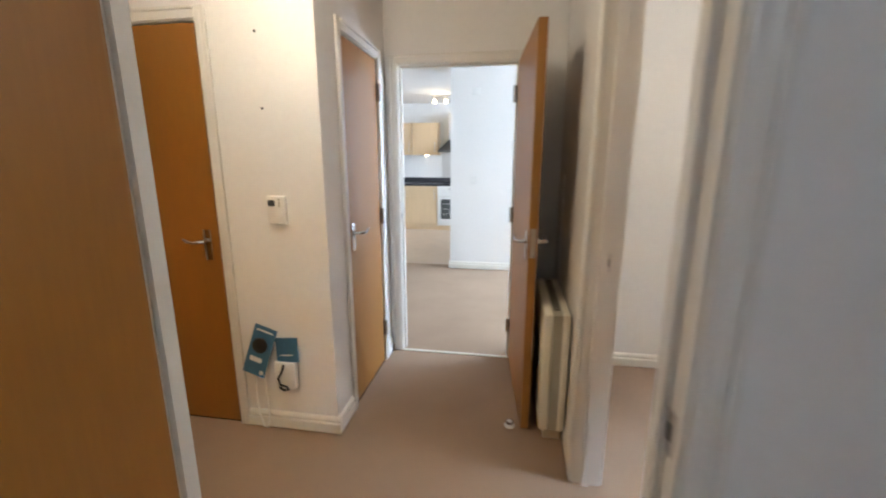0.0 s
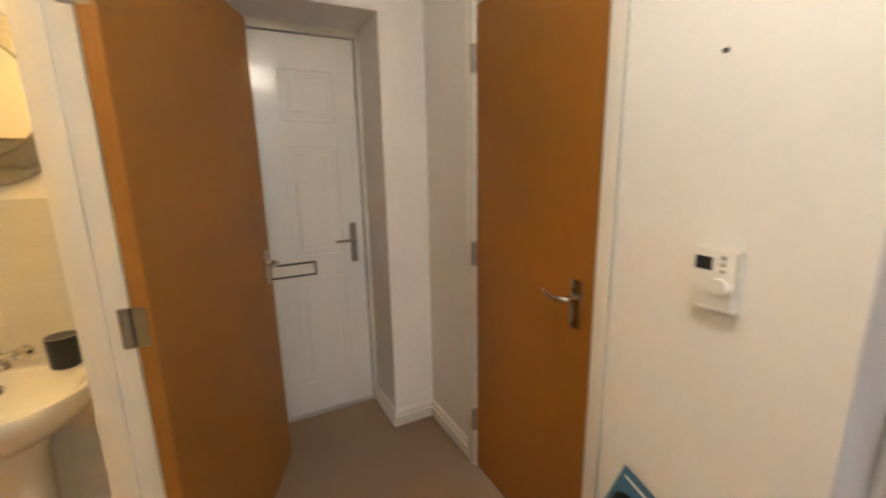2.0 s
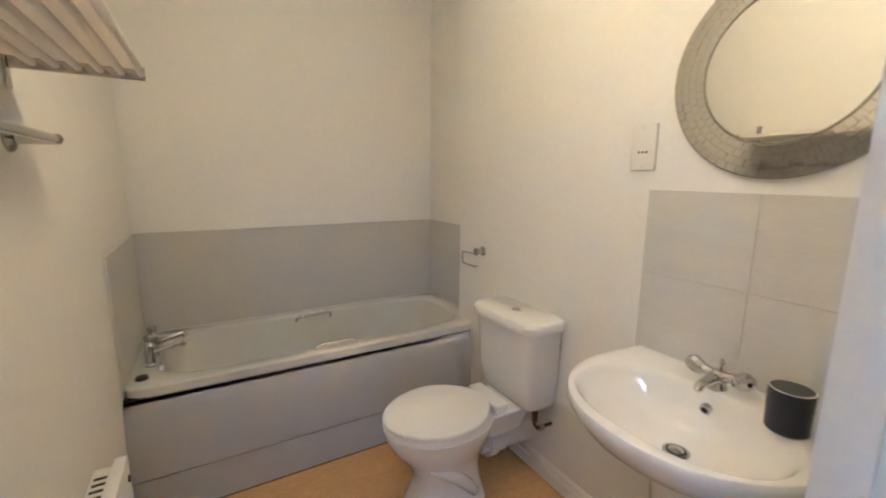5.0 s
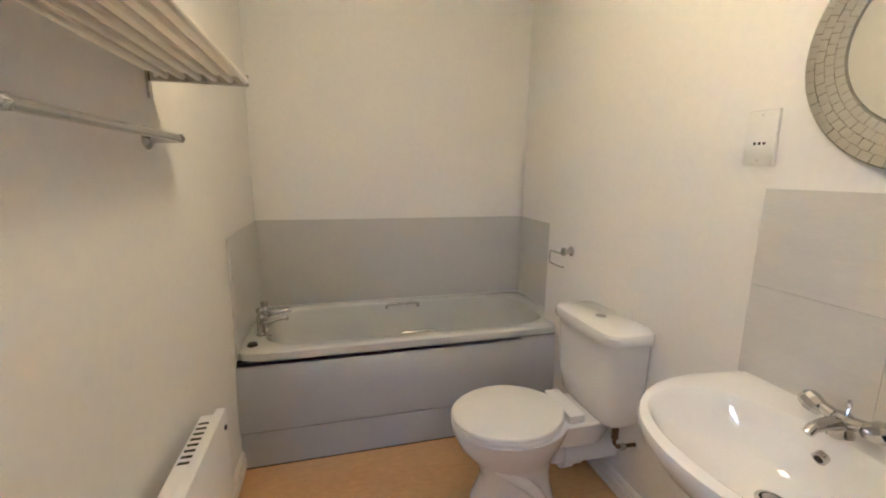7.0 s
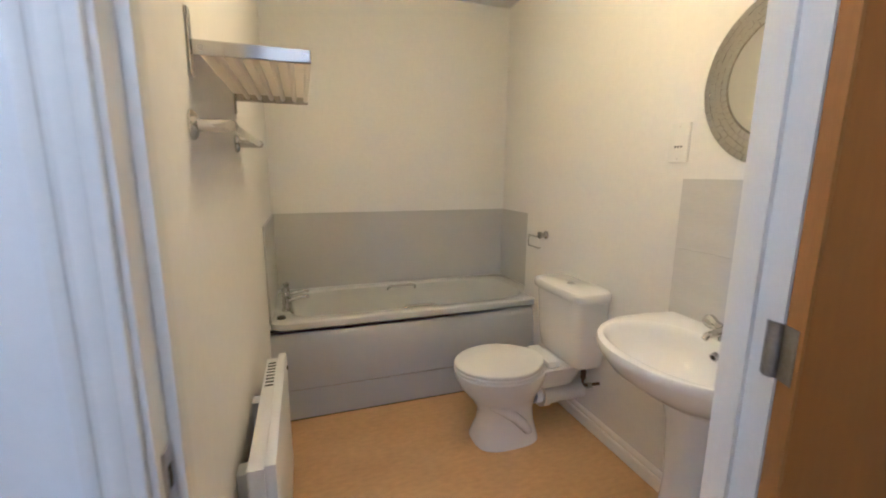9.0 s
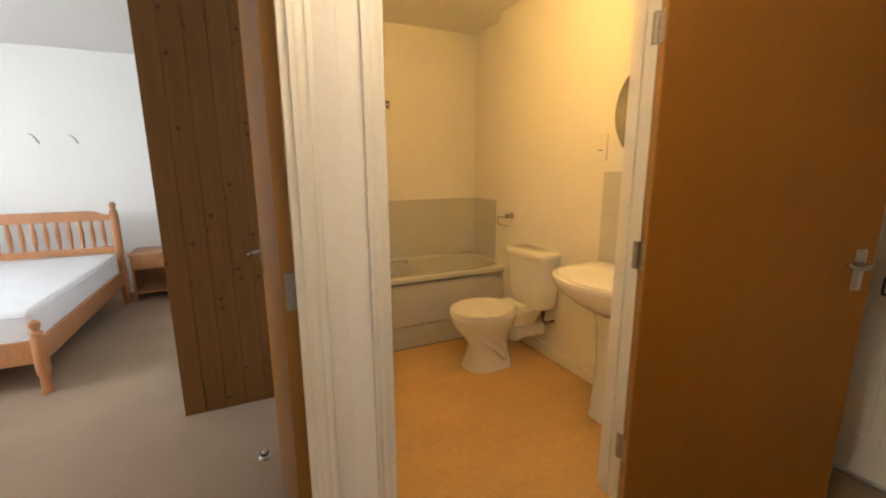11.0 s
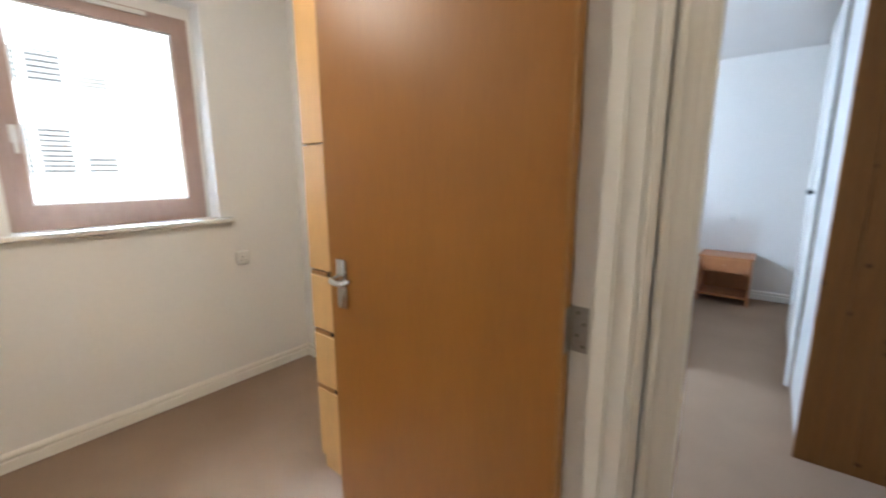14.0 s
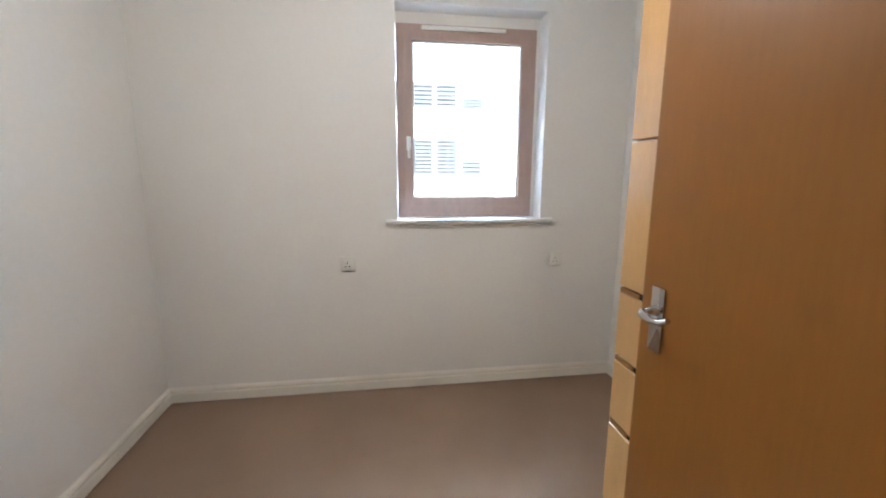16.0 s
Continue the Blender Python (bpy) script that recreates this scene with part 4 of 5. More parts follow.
tiles()


def round_mirror():
    top = empty("round_mirror", pose(-1.568, 1.047, 1.627, 0, 0, 0), "round wall mirror in a broad ring of mosaic mirror pieces", "mirror")
    ro, ri = 0.272, 0.187
    bm = bmesh.new()
    lathe(bm, [(0.0, 0.0), (ro, 0.0), (ro, 0.010), (0.0, 0.010)], 96)
    bm.transform(pose(0, 0, 0, 0, 90, 0))
    part("backing", bm, OLIVE, top, "dark grout backing", True)
    bm = bmesh.new()
    lathe(bm, [(0.0, 0.010), (ri, 0.010), (ri - 0.004, 0.014), (0.0, 0.014)], 96)
    bm.transform(pose(0, 0, 0, 0, 90, 0))
    part("glass", bm, MIRROR, top, "clear mirror glass", True)
    bm = bmesh.new()
    sweep(bm, [(0.013, (ri + 0.0015) * math.cos(k * math.tau / 96), (ri + 0.0015) * math.sin(k * math.tau / 96)) for k in range(96)], 0.0013, 6, True)
    part("inner_rim", bm, OLIVE, top, "thin grey-green rim", True)
    rows, n = 4, 60
    w = (ro - ri - 0.005) / rows
    for j in range(rows):
        r0, r1 = ri + 0.003 + j * w, ri + 0.003 + (j + 1) * w - 0.0006
        half = math.pi / n * 0.965
        bm = bmesh.new()
        ring = [(r0, -half), (r1, -half), (r1, 0), (r1, half), (r0, half), (r0, 0)]
        lo = [bm.verts.new((0.010, r * math.cos(a), r * math.sin(a))) for r, a in ring]
        hi = [bm.verts.new((0.0135, r * math.cos(a), r * math.sin(a))) for r, a in ring]
        bm.faces.new(hi)
        for k in range(6):
            bm.faces.new((lo[k], lo[(k + 1) % 6], hi[(k + 1) % 6], hi[k]))
        first = part("mosaic_piece", bm, SMOKED, top)
        for k in range(n):
            a = (k + 0.5 * (j % 2)) * 360 / n
            ob = first if k == 0 else new("mosaic_piece", first.data)
            ob.parent = top
            ob.rotation_euler = (radians(a), radians(random.uniform(-0.22, 0.22)), radians(random.uniform(-0.22, 0.22)))


round_mirror()


def shaver_socket():
    top = empty("shaver_socket", pose(-1.568, 0.688, 1.452, 0, 0, 90), "white shaver socket plate on the wall", "shaver socket")
    bm = bmesh.new()
    box(bm, -0.043, 0.043, -0.010, 0, -0.073, 0.073, bevel=0.003)
    part("faceplate", bm, PLASTIC, top, smooth=True)
    for x in (-0.013, 0.0, 0.013):
        bm = bmesh.new()
        cylinder(bm, (x, -0.0095, -0.015), (x, -0.0108, -0.015), 0.0042, n=12)
        part("pin_hole", bm, BLACK, top)
    for z in (-0.060, 0.060):
        bm = bmesh.new()
        cylinder(bm, (0, -0.0095, z), (0, -0.0108, z), 0.0032, n=12)
        part("screw_head", bm, STEEL, top)


shaver_socket()


def roll_holder():
    top = empty("toilet_roll_holder", pose(-1.568, -0.190, 0.97), "empty chrome toilet roll holder on the wall", "roll holder")
    bm = bmesh.new()
    lathe(bm, [(0.0, 0), (0.025, 0.0), (0.025, 0.006), (0.014, 0.014), (0.012, 0.030), (0.020, 0.036), (0.020, 0.048), (0.0, 0.052)], 20)
    bm.transform(pose(0, 0, 0, 0, 90, 0))
    part("boss", bm, CHROME, top, smooth=True)
    bm = bmesh.new()
    sweep(bm, [(0.042, 0.0, -0.01), (0.048, -0.03, -0.012), (0.050, -0.118, -0.014), (0.050, -0.122, -0.06), (0.050, -0.112, -0.078), (0.050, 0.0, -0.078), (0.050, 0.02, -0.072)], 0.0042, 8)
    part("wire", bm, CHROME, top, smooth=True)


roll_holder()


def towel_rack():
    top = empty("towel_rack", pose(0.009, -0.020, 1.578), "towel shelf of six cream bars under a frosted sheet", "towel rack")
    for y in (0.355, 0.945):
        bm = bmesh.new()
        box(bm, -0.006, 0.0, y - 0.011, y + 0.011, -0.055, 0.075, bevel=0.002, seg=1)
        part("wall_plate", bm, CHROME, top)
        bm = bmesh.new()
        box(bm, -0.235, -0.005, y - 0.003, y + 0.003, -0.013, 0.016, bevel=0.0025)
        arm = part("bracket_arm", bm, CHROME, top)
        for x in (-0.225, -0.022):
            bm = bmesh.new()
            cylinder(bm, (x, y - 0.0045, 0.0015), (x, y + 0.0045, 0.0015), 0.006, n=14)
            part("bolt", bm, STEEL, arm, smooth=True)
    for k in range(6):
        x = -0.228 + k * 0.037
        bm = bmesh.new()
        cylinder(bm, (x, 0.358, 0.0015), (x, 0.942, 0.0015), 0.0078, n=14)
        part("bar", bm, CREAM_BAR, top, "cream coated bar", True)
    boxes("shelf_sheet", FROSTED, [(-0.229, -0.002, 0.36, 0.94, 0.010, 0.014)], top, "frosted cream sheet lying on the bars")


towel_rack()


def towel_rail():
    top = empty("towel_rail", pose(0.009, -0.020, 1.424), "chrome towel rail with round wall flanges", "towel rail")
    for y in (0.985, 0.40):
        bm = bmesh.new()
        lathe(bm, [(0.0, 0), (0.030, 0.0), (0.030, 0.004), (0.024, 0.010), (0.013, 0.014), (0.011, 0.080), (0.0, 0.086)], 20)
        bm.transform(pose(0, y, 0, 0, -90, 0))
        part("flange", bm, CHROME, top, smooth=True)
    bm = bmesh.new()
    cylinder(bm, (-0.072, 1.0, 0), (-0.072, 0.385, 0), 0.0095, n=16)
    part("bar", bm, CHROME, top, smooth=True)


towel_rail()


def panel_heater():
    top = empty("panel_heater", pose(0, 0, 0), "white electric panel heater on the wall with a slotted top", "heater")
    x0, x1, y0, y1, z0, z1 = -0.100, -0.032, 0.33, 0.98, 0.16, 0.650
    bm = bmesh.new()
    box(bm, x0, x0 + 0.028, y0, y1, z0, z1, bevel=0.006)
    part("front_plate", bm, PLASTIC, top, smooth=True)
    bm = bmesh.new()
    box(bm, x0 + 0.027, x1, y0 + 0.01, y1 - 0.01, z0 + 0.02, z1 - 0.014, bevel=0.004)
    part("body", bm, PLASTIC, top, smooth=True)
    for k in range(8):
        boxes("vent_slot", DARK, [(x0 + 0.034, x1 - 0.008, y0 + 0.05 + k * 0.024, y0 + 0.059 + k * 0.024, z1 - 0.0145, z1 - 0.013)], top, "dark vent slot")
    bm = bmesh.new()
    cylinder(bm, (x0 + 0.002, y0 + 0.03, 0.60), (x0 - 0.004, y0 + 0.03, 0.60), 0.008, n=12)
    part("switch", bm, BLACK, top, "small black switch")
    boxes("wall_bracket", PLASTIC, [(x1, 0.0105, y0 + 0.12, y0 + 0.17, 0.3, 0.55), (x1, 0.0105, y1 - 0.17, y1 - 0.12, 0.3, 0.55)], top)


panel_heater()


for tx0, tx1, ty in ((LIV[0], LIV[1], 3.60), (BATH[0], BATH[1], 1.468)):
    bm = bmesh.new()
    box(bm, tx0, tx1, ty - 0.014, ty + 0.014, 0.0, 0.006, bevel=0.0025)
    tagged(part("threshold_strip", bm, CREAM), label="thin pale carpet strip across the doorway", category="threshold strip", group="threshold strips")


def ceiling_vent():
    top = empty("ceiling_vent", pose(-0.96, -0.26, TOP), "small square white extractor vent on the bathroom ceiling", "vent")
    bm = bmesh.new()
    box(bm, -0.085, 0.085, -0.085, 0.085, -0.028, 0.0, bevel=0.006)
    part("frame", bm, PLASTIC, top, smooth=True)
    for k in range(5):
        boxes("slat", PLASTIC, [(-0.065, 0.065, -0.062 + k * 0.027, -0.048 + k * 0.027, -0.034, -0.027)], top)


ceiling_vent()


# ---- first bedroom ----
def bed():
    top = empty("double_bed", pose(0, 0, 0), "orange pine double bed frame with turned posts and spindles", "bed")
    x0, x1, yh, yf = 1.51, 2.92, -2.52, -0.63
    for x in (x0, x1):
        bm = bmesh.new()
        lathe(bm, [(0.0, 0), (0.022, 0.0), (0.030, 0.02), (0.024, 0.06), (0.033, 0.10), (0.036, 0.16), (0.036, 0.92), (0.028, 0.93), (0.034, 0.945), (0.020, 0.96), (0.018, 0.97), (0.028, 0.99), (0.028, 1.01), (0.016, 1.03), (0.0, 1.035)], 20, (x, yh, 0))
        part("head_post", bm, PINE, top, "turned post with a ball finial", True)
        bm = bmesh.new()
        lathe(bm, [(0.0, 0), (0.032, 0.0), (0.036, 0.015), (0.024, 0.045), (0.030, 0.075), (0.022, 0.10), (0.036, 0.14), (0.036, 0.36), (0.026, 0.375), (0.034, 0.39), (0.018, 0.405), (0.028, 0.435), (0.026, 0.455), (0.0, 0.475)], 20, (x, yf, 0))
        part("foot_post", bm, PINE, top, "turned post with a ball finial", True)
        boxes("side_rail", PINE, [(x - 0.013, x + 0.013, yh + 0.03, yf - 0.03, 0.20, 0.345)], top, bevel=0.004)
    bm = bmesh.new()
    n = 24
    prof = [(x0 + 0.03 + (x1 - x0 - 0.06) * k / n, 0.905 + 0.045 * min(1, max(0, (min(k, n - k) - 0.8) / 1.5))) for k in range(n + 1)]
    lo = [(x, 0.855) for x, _ in prof]
    vs = [[bm.verts.new((x, yh + d, z)) for x, z in prof + lo[::-1]] for d in (-0.013, 0.013)]
    bm.faces.new(vs[0])
    bm.faces.new(vs[1][::-1])
    m = len(vs[0])
    for k in range(m):
        bm.faces.new((vs[0][k], vs[0][(k + 1) % m], vs[1][(k + 1) % m], vs[1][k]))
    part("top_rail", bm, PINE, top)
    boxes("middle_rail", PINE, [(x0 + 0.03, x1 - 0.03, yh - 0.012, yh + 0.012, 0.53, 0.595)], top, bevel=0.003)
    boxes("foot_rail", PINE, [(x0 + 0.03, x1 - 0.03, yf - 0.013, yf + 0.013, 0.20, 0.345)], top, bevel=0.004)
    bm = bmesh.new()
    lathe(bm, [(0.012, 0.59), (0.014, 0.64), (0.019, 0.71), (0.019, 0.76), (0.013, 0.82), (0.015, 0.86)], 12)
    first = part("spindle", bm, PINE, top, smooth=True)
    for k in range(15):
        ob = first if k == 0 else new("spindle", first.data)
        ob.parent, ob.location = top, (x0 + 0.10 + k * (x1 - x0 - 0.20) / 14, yh, 0)
    boxes("slat_base", PINE, [(x0 + 0.013, x1 - 0.013, yh + 0.03, yf - 0.03, 0.28, 0.30)], top)
    bm = bmesh.new()
    box(bm, x0 + 0.02, x1 - 0.02, yh + 0.02, yf - 0.02, 0.301, 0.525, bevel=0.035, seg=4)
    mattress = tagged(part("mattress", bm, MATTRESS, smooth=True), label="bare white double mattress on the pine bed", category="mattress")
    for z in (0.335, 0.492):
        bm = bmesh.new()
        a, b, c, d, q = x0 + 0.018, x1 - 0.018, yh + 0.018, yf - 0.018, 0.03
        sweep(bm, [(a + q, c, z), (b - q, c, z), (b, c + q, z), (b, d - q, z), (b - q, d, z), (a + q, d, z), (a, d - q, z), (a, c + q, z)], 0.006, 8, True)
        part("piping", bm, MATTRESS, mattress, "white corded edge", True)


bed()


def nightstand():
    top = empty("bedside_table", pose(0.998, -2.925, 0), "orange pine bedside table with one drawer and open shelf", "bedside table")
    w, d, h = 0.45, 0.38, 0.495
    bm = bmesh.new()
    box(bm, -0.012, w + 0.012, 0, d + 0.012, h - 0.022, h, bevel=0.005)
    part("top", bm, PINE, top)
    for x in (0, w - 0.022):
        boxes("side_panel", PINE, [(x, x + 0.022, 0.002, d, 0.0, h - 0.022)], top, bevel=0.002)
    boxes("shelf", PINE, [(0.022, w - 0.022, 0.002, d - 0.01, 0.07, 0.09)], top)
    boxes("back_panel", PINE, [(0.022, w - 0.022, 0.002, 0.012, 0.09, h - 0.022)], top)
    bm = bmesh.new()
    box(bm, 0.026, w - 0.026, d - 0.022, d + 0.004, 0.335, 0.472, bevel=0.004)
    drawer = part("drawer_front", bm, PINE, top)
    bm = bmesh.new()
    lathe(bm, [(0.0, 0), (0.008, 0.0), (0.007, 0.012), (0.016, 0.020), (0.014, 0.028), (0.0, 0.031)], 16)
    bm.transform(pose(w / 2, d + 0.003, 0.404, -90, 0, 0))
    part("knob", bm, PINE, drawer, smooth=True)
    boxes("drawer_floor", PINE, [(0.022, w - 0.022, 0.012, d - 0.022, 0.320, 0.332)], top)


nightstand()


def wardrobe():
    top = empty("wardrobe", pose(0, 0, 0), "tall knotty pine wardrobe with white doors, one ajar", "wardrobe")
    x0, x1, y0, y1, h = 0.096, 0.712, -1.80, 0.030, 2.36
    n = 6
    w = (x1 - x0) / n
    for k in range(n):
        bm = bmesh.new()
        box(bm, x0 + k * w + 0.0006, x0 + (k + 1) * w - 0.0006, y1 - 0.020, y1, 0.0, h, bevel=0.0012, seg=1)
        bm.transform(Matrix.Translation((-(x0 + k * w), 0, 0)))
        ob = part("board", bm, KNOTTY, top)
        ob.location = (x0 + k * w, 0, 0)
    boxes("side_panel", KNOTTY, [(x0, x1 - 0.022, y0, y0 + 0.02, 0, h)], top)
    boxes("back_panel", KNOTTY, [(x0, x0 + 0.015, y0 + 0.02, y1 - 0.02, 0, h)], top)
    boxes("top_panel", KNOTTY, [(x0 + 0.015, x1 - 0.022, y0 + 0.02, y1 - 0.02, h - 0.02, h)], top)
    boxes("plinth", KNOTTY, [(x1 - 0.06, x1 - 0.03, y0 + 0.02, y1 - 0.02, 0, 0.08)], top)
    dw = (y1 - 0.026 - y0) / 3
    for k, ajar in enumerate((0, 3, 0)):
        bm = bmesh.new()
        box(bm, -0.021, 0.0, 0.002, dw - 0.002, 0.085, h - 0.004, bevel=0.003)
        door = part("door", bm, WHITE_DOOR, top, "smooth white door")
        door.matrix_local = pose(x1, y0 + k * dw, 0, 0, 0, -ajar)
        if k == 1:
            bm = bmesh.new()
            lathe(bm, [(0.0, 0), (0.010, 0.0), (0.008, 0.014), (0.018, 0.022), (0.016, 0.032), (0.0, 0.036)], 16)
            bm.transform(pose(-0.001, dw - 0.06, 1.235, 0, 90, 0))
            part("knob", bm, BLACK, door, "dark round knob", True)


wardrobe()


def lantern():
    top = empty("pendant_lamp", pose(2.11, -1.0, TOP), "round paper lantern lamp hanging lit from the ceiling", "pendant lamp")
    bm = bmesh.new()
    cylinder(bm, (0, 0, 0), (0, 0, -0.05), 0.03, 0.02)
    sweep(bm, [(0, 0, -0.02), (0, 0, -0.225)], 0.004, 8)
    part("flex", bm, PLASTIC, top, smooth=True)
    bm = bmesh.new()
    prof = []
    for k in range(25):
        a = math.pi * (0.04 + 0.92 * k / 24)
        prof.append((0.158 * math.sin(a) * (1 + 0.012 * (-1) ** k), -0.362 - 0.142 * math.cos(a)))
    lathe(bm, prof, 36)
    part("shade", bm, LANTERN, top, "glowing ribbed paper shade", True)


lantern()

SCUFF = material("pale grey smear", (0.42, 0.42, 0.40), 0.8, vary=0.2, scale=30)
for x, tall in ((2.465, 0.055), (2.138, 0.052), (1.835, 0.045)):
    bm = bmesh.new()
    sweep(bm, [(x + 0.045, -2.9503, 1.64 + tall), (x + 0.015, -2.9502, 1.645 + tall * 0.6), (x - 0.008, -2.9502, 1.64), (x - 0.022, -2.9502, 1.64 - tall * 0.6), (x - 0.030, -2.9503, 1.64 - tall)], [0.003, 0.007, 0.009, 0.011, 0.004], 8)
    tagged(part("wall_scuff", bm, SCUFF, smooth=True), label="grey scuffed patch of old adhesive on the wall", category="wall scuff", group="wall scuffs")
socket_plate("wall_socket", pose(1.22, -2.952, 0.868, 0, 0, 180), 0.086, 0.086, "white wall socket above the bedside table")


# ---- second bedroom ----
def window():
    top = empty("window_1", pose(0, 0, 0), "tilting window in a stained timber frame with a white sill", "window", "structure")
    x, y0, y1, z0, z1 = 3.68, 1.366, 2.226, 1.115, 2.222
    f = 0.055
    boxes("reveal_packing", WALL, [(x + 0.002, x + 0.07, 1.342, 2.238, z1, 2.287), (x + 0.002, x + 0.07, 1.342, y0, 1.086, z1)], top, "white packing round the frame")
    boxes("frame", FRAME, [(x, x + 0.07, y0, y0 + f, z0, z1), (x, x + 0.07, y1 - f, y1, z0, z1), (x, x + 0.07, y0 + f, y1 - f, z0, z0 + f), (x, x + 0.07, y0 + f, y1 - f, z1 - f, z1)], top, "pinkish brown stained frame")
    boxes("sub_sill", FRAME, [(x + 0.004, x + 0.07, y0, y1, 1.086, z0)], top)
    s = 0.050
    a0, a1, b0, b1 = y0 + f - 0.012, y1 - f + 0.012, z0 + f - 0.012, z1 - f + 0.012
    sash = boxes("sash", FRAME, [(x - 0.014, x + 0.045, a0, a0 + s, b0, b1), (x - 0.014, x + 0.045, a1 - s, a1, b0, b1), (x - 0.014, x + 0.045, a0 + s, a1 - s, b0, b0 + s), (x - 0.014, x + 0.045, a0 + s, a1 - s, b1 - s, b1)], top, "pinkish brown opening sash")
    pane = boxes("pane", GLASS, [(x + 0.012, x + 0.018, a0 + s - 0.004, a1 - s + 0.004, b0 + s - 0.004, b1 - s + 0.004)], sash)
    pane.visible_shadow = False
    boxes("bead", PLASTIC, [(x + 0.004, x + 0.012, a0 + s, a1 - s, b0 + s, b0 + s + 0.010), (x + 0.004, x + 0.012, a0 + s, a1 - s, b1 - s - 0.010, b1 - s), (x + 0.004, x + 0.012, a0 + s, a0 + s + 0.01, b0 + s, b1 - s), (x + 0.004, x + 0.012, a1 - s - 0.01, a1 - s, b0 + s, b1 - s)], sash, "white glazing bead")
    bm = bmesh.new()
    box(bm, x - 0.022, x - 0.014, a1 - 0.038, a1 - 0.012, 1.50, 1.58, bevel=0.003)
    sweep(bm, [(x - 0.02, a1 - 0.025, 1.56), (x - 0.045, a1 - 0.025, 1.56), (x - 0.05, a1 - 0.025, 1.55), (x - 0.05, a1 - 0.025, 1.45)], [0.008, 0.008, 0.008, 0.007], 10)
    part("window_handle", bm, PLASTIC, sash, "white lever handle", True)
    boxes("trickle_vent", PLASTIC, [(x - 0.010, x, y0 + 0.2, y1 - 0.15, z1 - 0.030, z1 - 0.008)], top, "pale trickle vent")
    bm = bmesh.new()
    box(bm, 3.510, 3.549, 1.275, 2.305, 1.062, 1.088, bevel=0.006)
    box(bm, 3.549, 3.68, 1.348, 2.232, 1.062, 1.088)
    part("window_sill", bm, GLOSS, top, "white gloss sill board")


window()
socket_plate("wall_socket", pose(3.548, 2.540, 0.825, 0, 0, -90), 0.090, 0.086, "white square socket under the window", True)
socket_plate("wall_socket", pose(3.548, 1.235, 0.825, 0, 0, -90), 0.086, 0.086, "white single socket under the window", True)


def drawer_unit():
    top = empty("wardrobe_unit", pose(0, 0, 0), "tall beech-effect wardrobe unit with drawers below doors", "wardrobe")
    x0, x1, y0, y1, h = 1.70, 2.422, 0.825, 1.456, 2.44
    boxes("carcass", BEECH, [(x0, x1, y0, y1, 0.0, h)], top, bevel=0.002)
    f = y1 + 0.020
    for z0, z1, name in ((1.470, h - 0.003, "upper_door"), (0.962, 1.462, "door")):
        for a, b in ((x0, (x0 + x1) / 2 - 0.0015), ((x0 + x1) / 2 + 0.0015, x1)):
            bm = bmesh.new()
            box(bm, a, b, y1 + 0.001, f, z0, z1, bevel=0.0025)
            part(name, bm, BEECH, top)
    for z0, z1 in ((0.700, 0.936), (0.440, 0.674), (0.085, 0.414)):
        bm = bmesh.new()
        box(bm, x0, x1, y1 + 0.001, f, z0, z1, bevel=0.0025)
        front = part("drawer_front", bm, BEECH, top)
        boxes("finger_gap", DARK, [(x0 + 0.03, x1 - 0.11, y1 + 0.001, f - 0.008, z1 + 0.001, z1 + 0.024)], front, "dark finger gap above the drawer")
        boxes("gap_block", LIPPING, [(x1 - 0.11, x1, y1 + 0.001, f - 0.004, z1 + 0.001, z1 + 0.018)], front, "pale spacer block")


drawer_unit()


# ---- outside ----
def facade():
    top = empty("apartment_building", pose(0, 0, 0), "white rendered apartment building with slatted blinds, across the way", "building")
    x = 21.0
    boxes("wall", RENDER, [(x, x + 8, -16, 22, -6, 12)], top)
    boxes("roof", OLIVE, [(x - 0.4, x + 8.4, -16.5, 22.5, 12, 12.4)], top)
    for z, h in ((1.30, 1.75), (4.40, 1.15), (7.4, 1.3), (-1.6, 1.6)):
        for y in (-1.95, -0.70, 0.42, 1.6, 4.6, 5.8, 8.6, -8.0, -9.2, -12.0):
            hh = h * (0.45 if y == -1.95 else 1.0)
            win = boxes("window", PLASTIC, [(x - 0.05, x + 0.02, y - 0.55, y + 0.55, z - 0.06, z), (x - 0.05, x + 0.02, y - 0.55, y + 0.55, z + hh, z + hh + 0.06), (x - 0.05, x + 0.02, y - 0.55, y - 0.48, z, z + hh), (x - 0.05, x + 0.02, y + 0.48, y + 0.55, z, z + hh)], top, "white window frame")
            boxes("pane", DARK, [(x - 0.02, x - 0.01, y - 0.48, y + 0.48, z, z + hh)], win, "dark pane")
            n = max(4, int(hh / 0.17))
            boxes("blind", BLIND, [(x - 0.040, x - 0.022, y - 0.47, y + 0.47, z + (k + 0.15) * hh / n, z + (k + 0.75) * hh / n) for k in range(n)], win, "grey-green slatted blind")
    tagged(boxes("ground", RENDER, [(3.8, 60, -40, 40, -6.2, -6.0)], kind="structure"), label="pale paved ground between the buildings", category="ground")


facade()


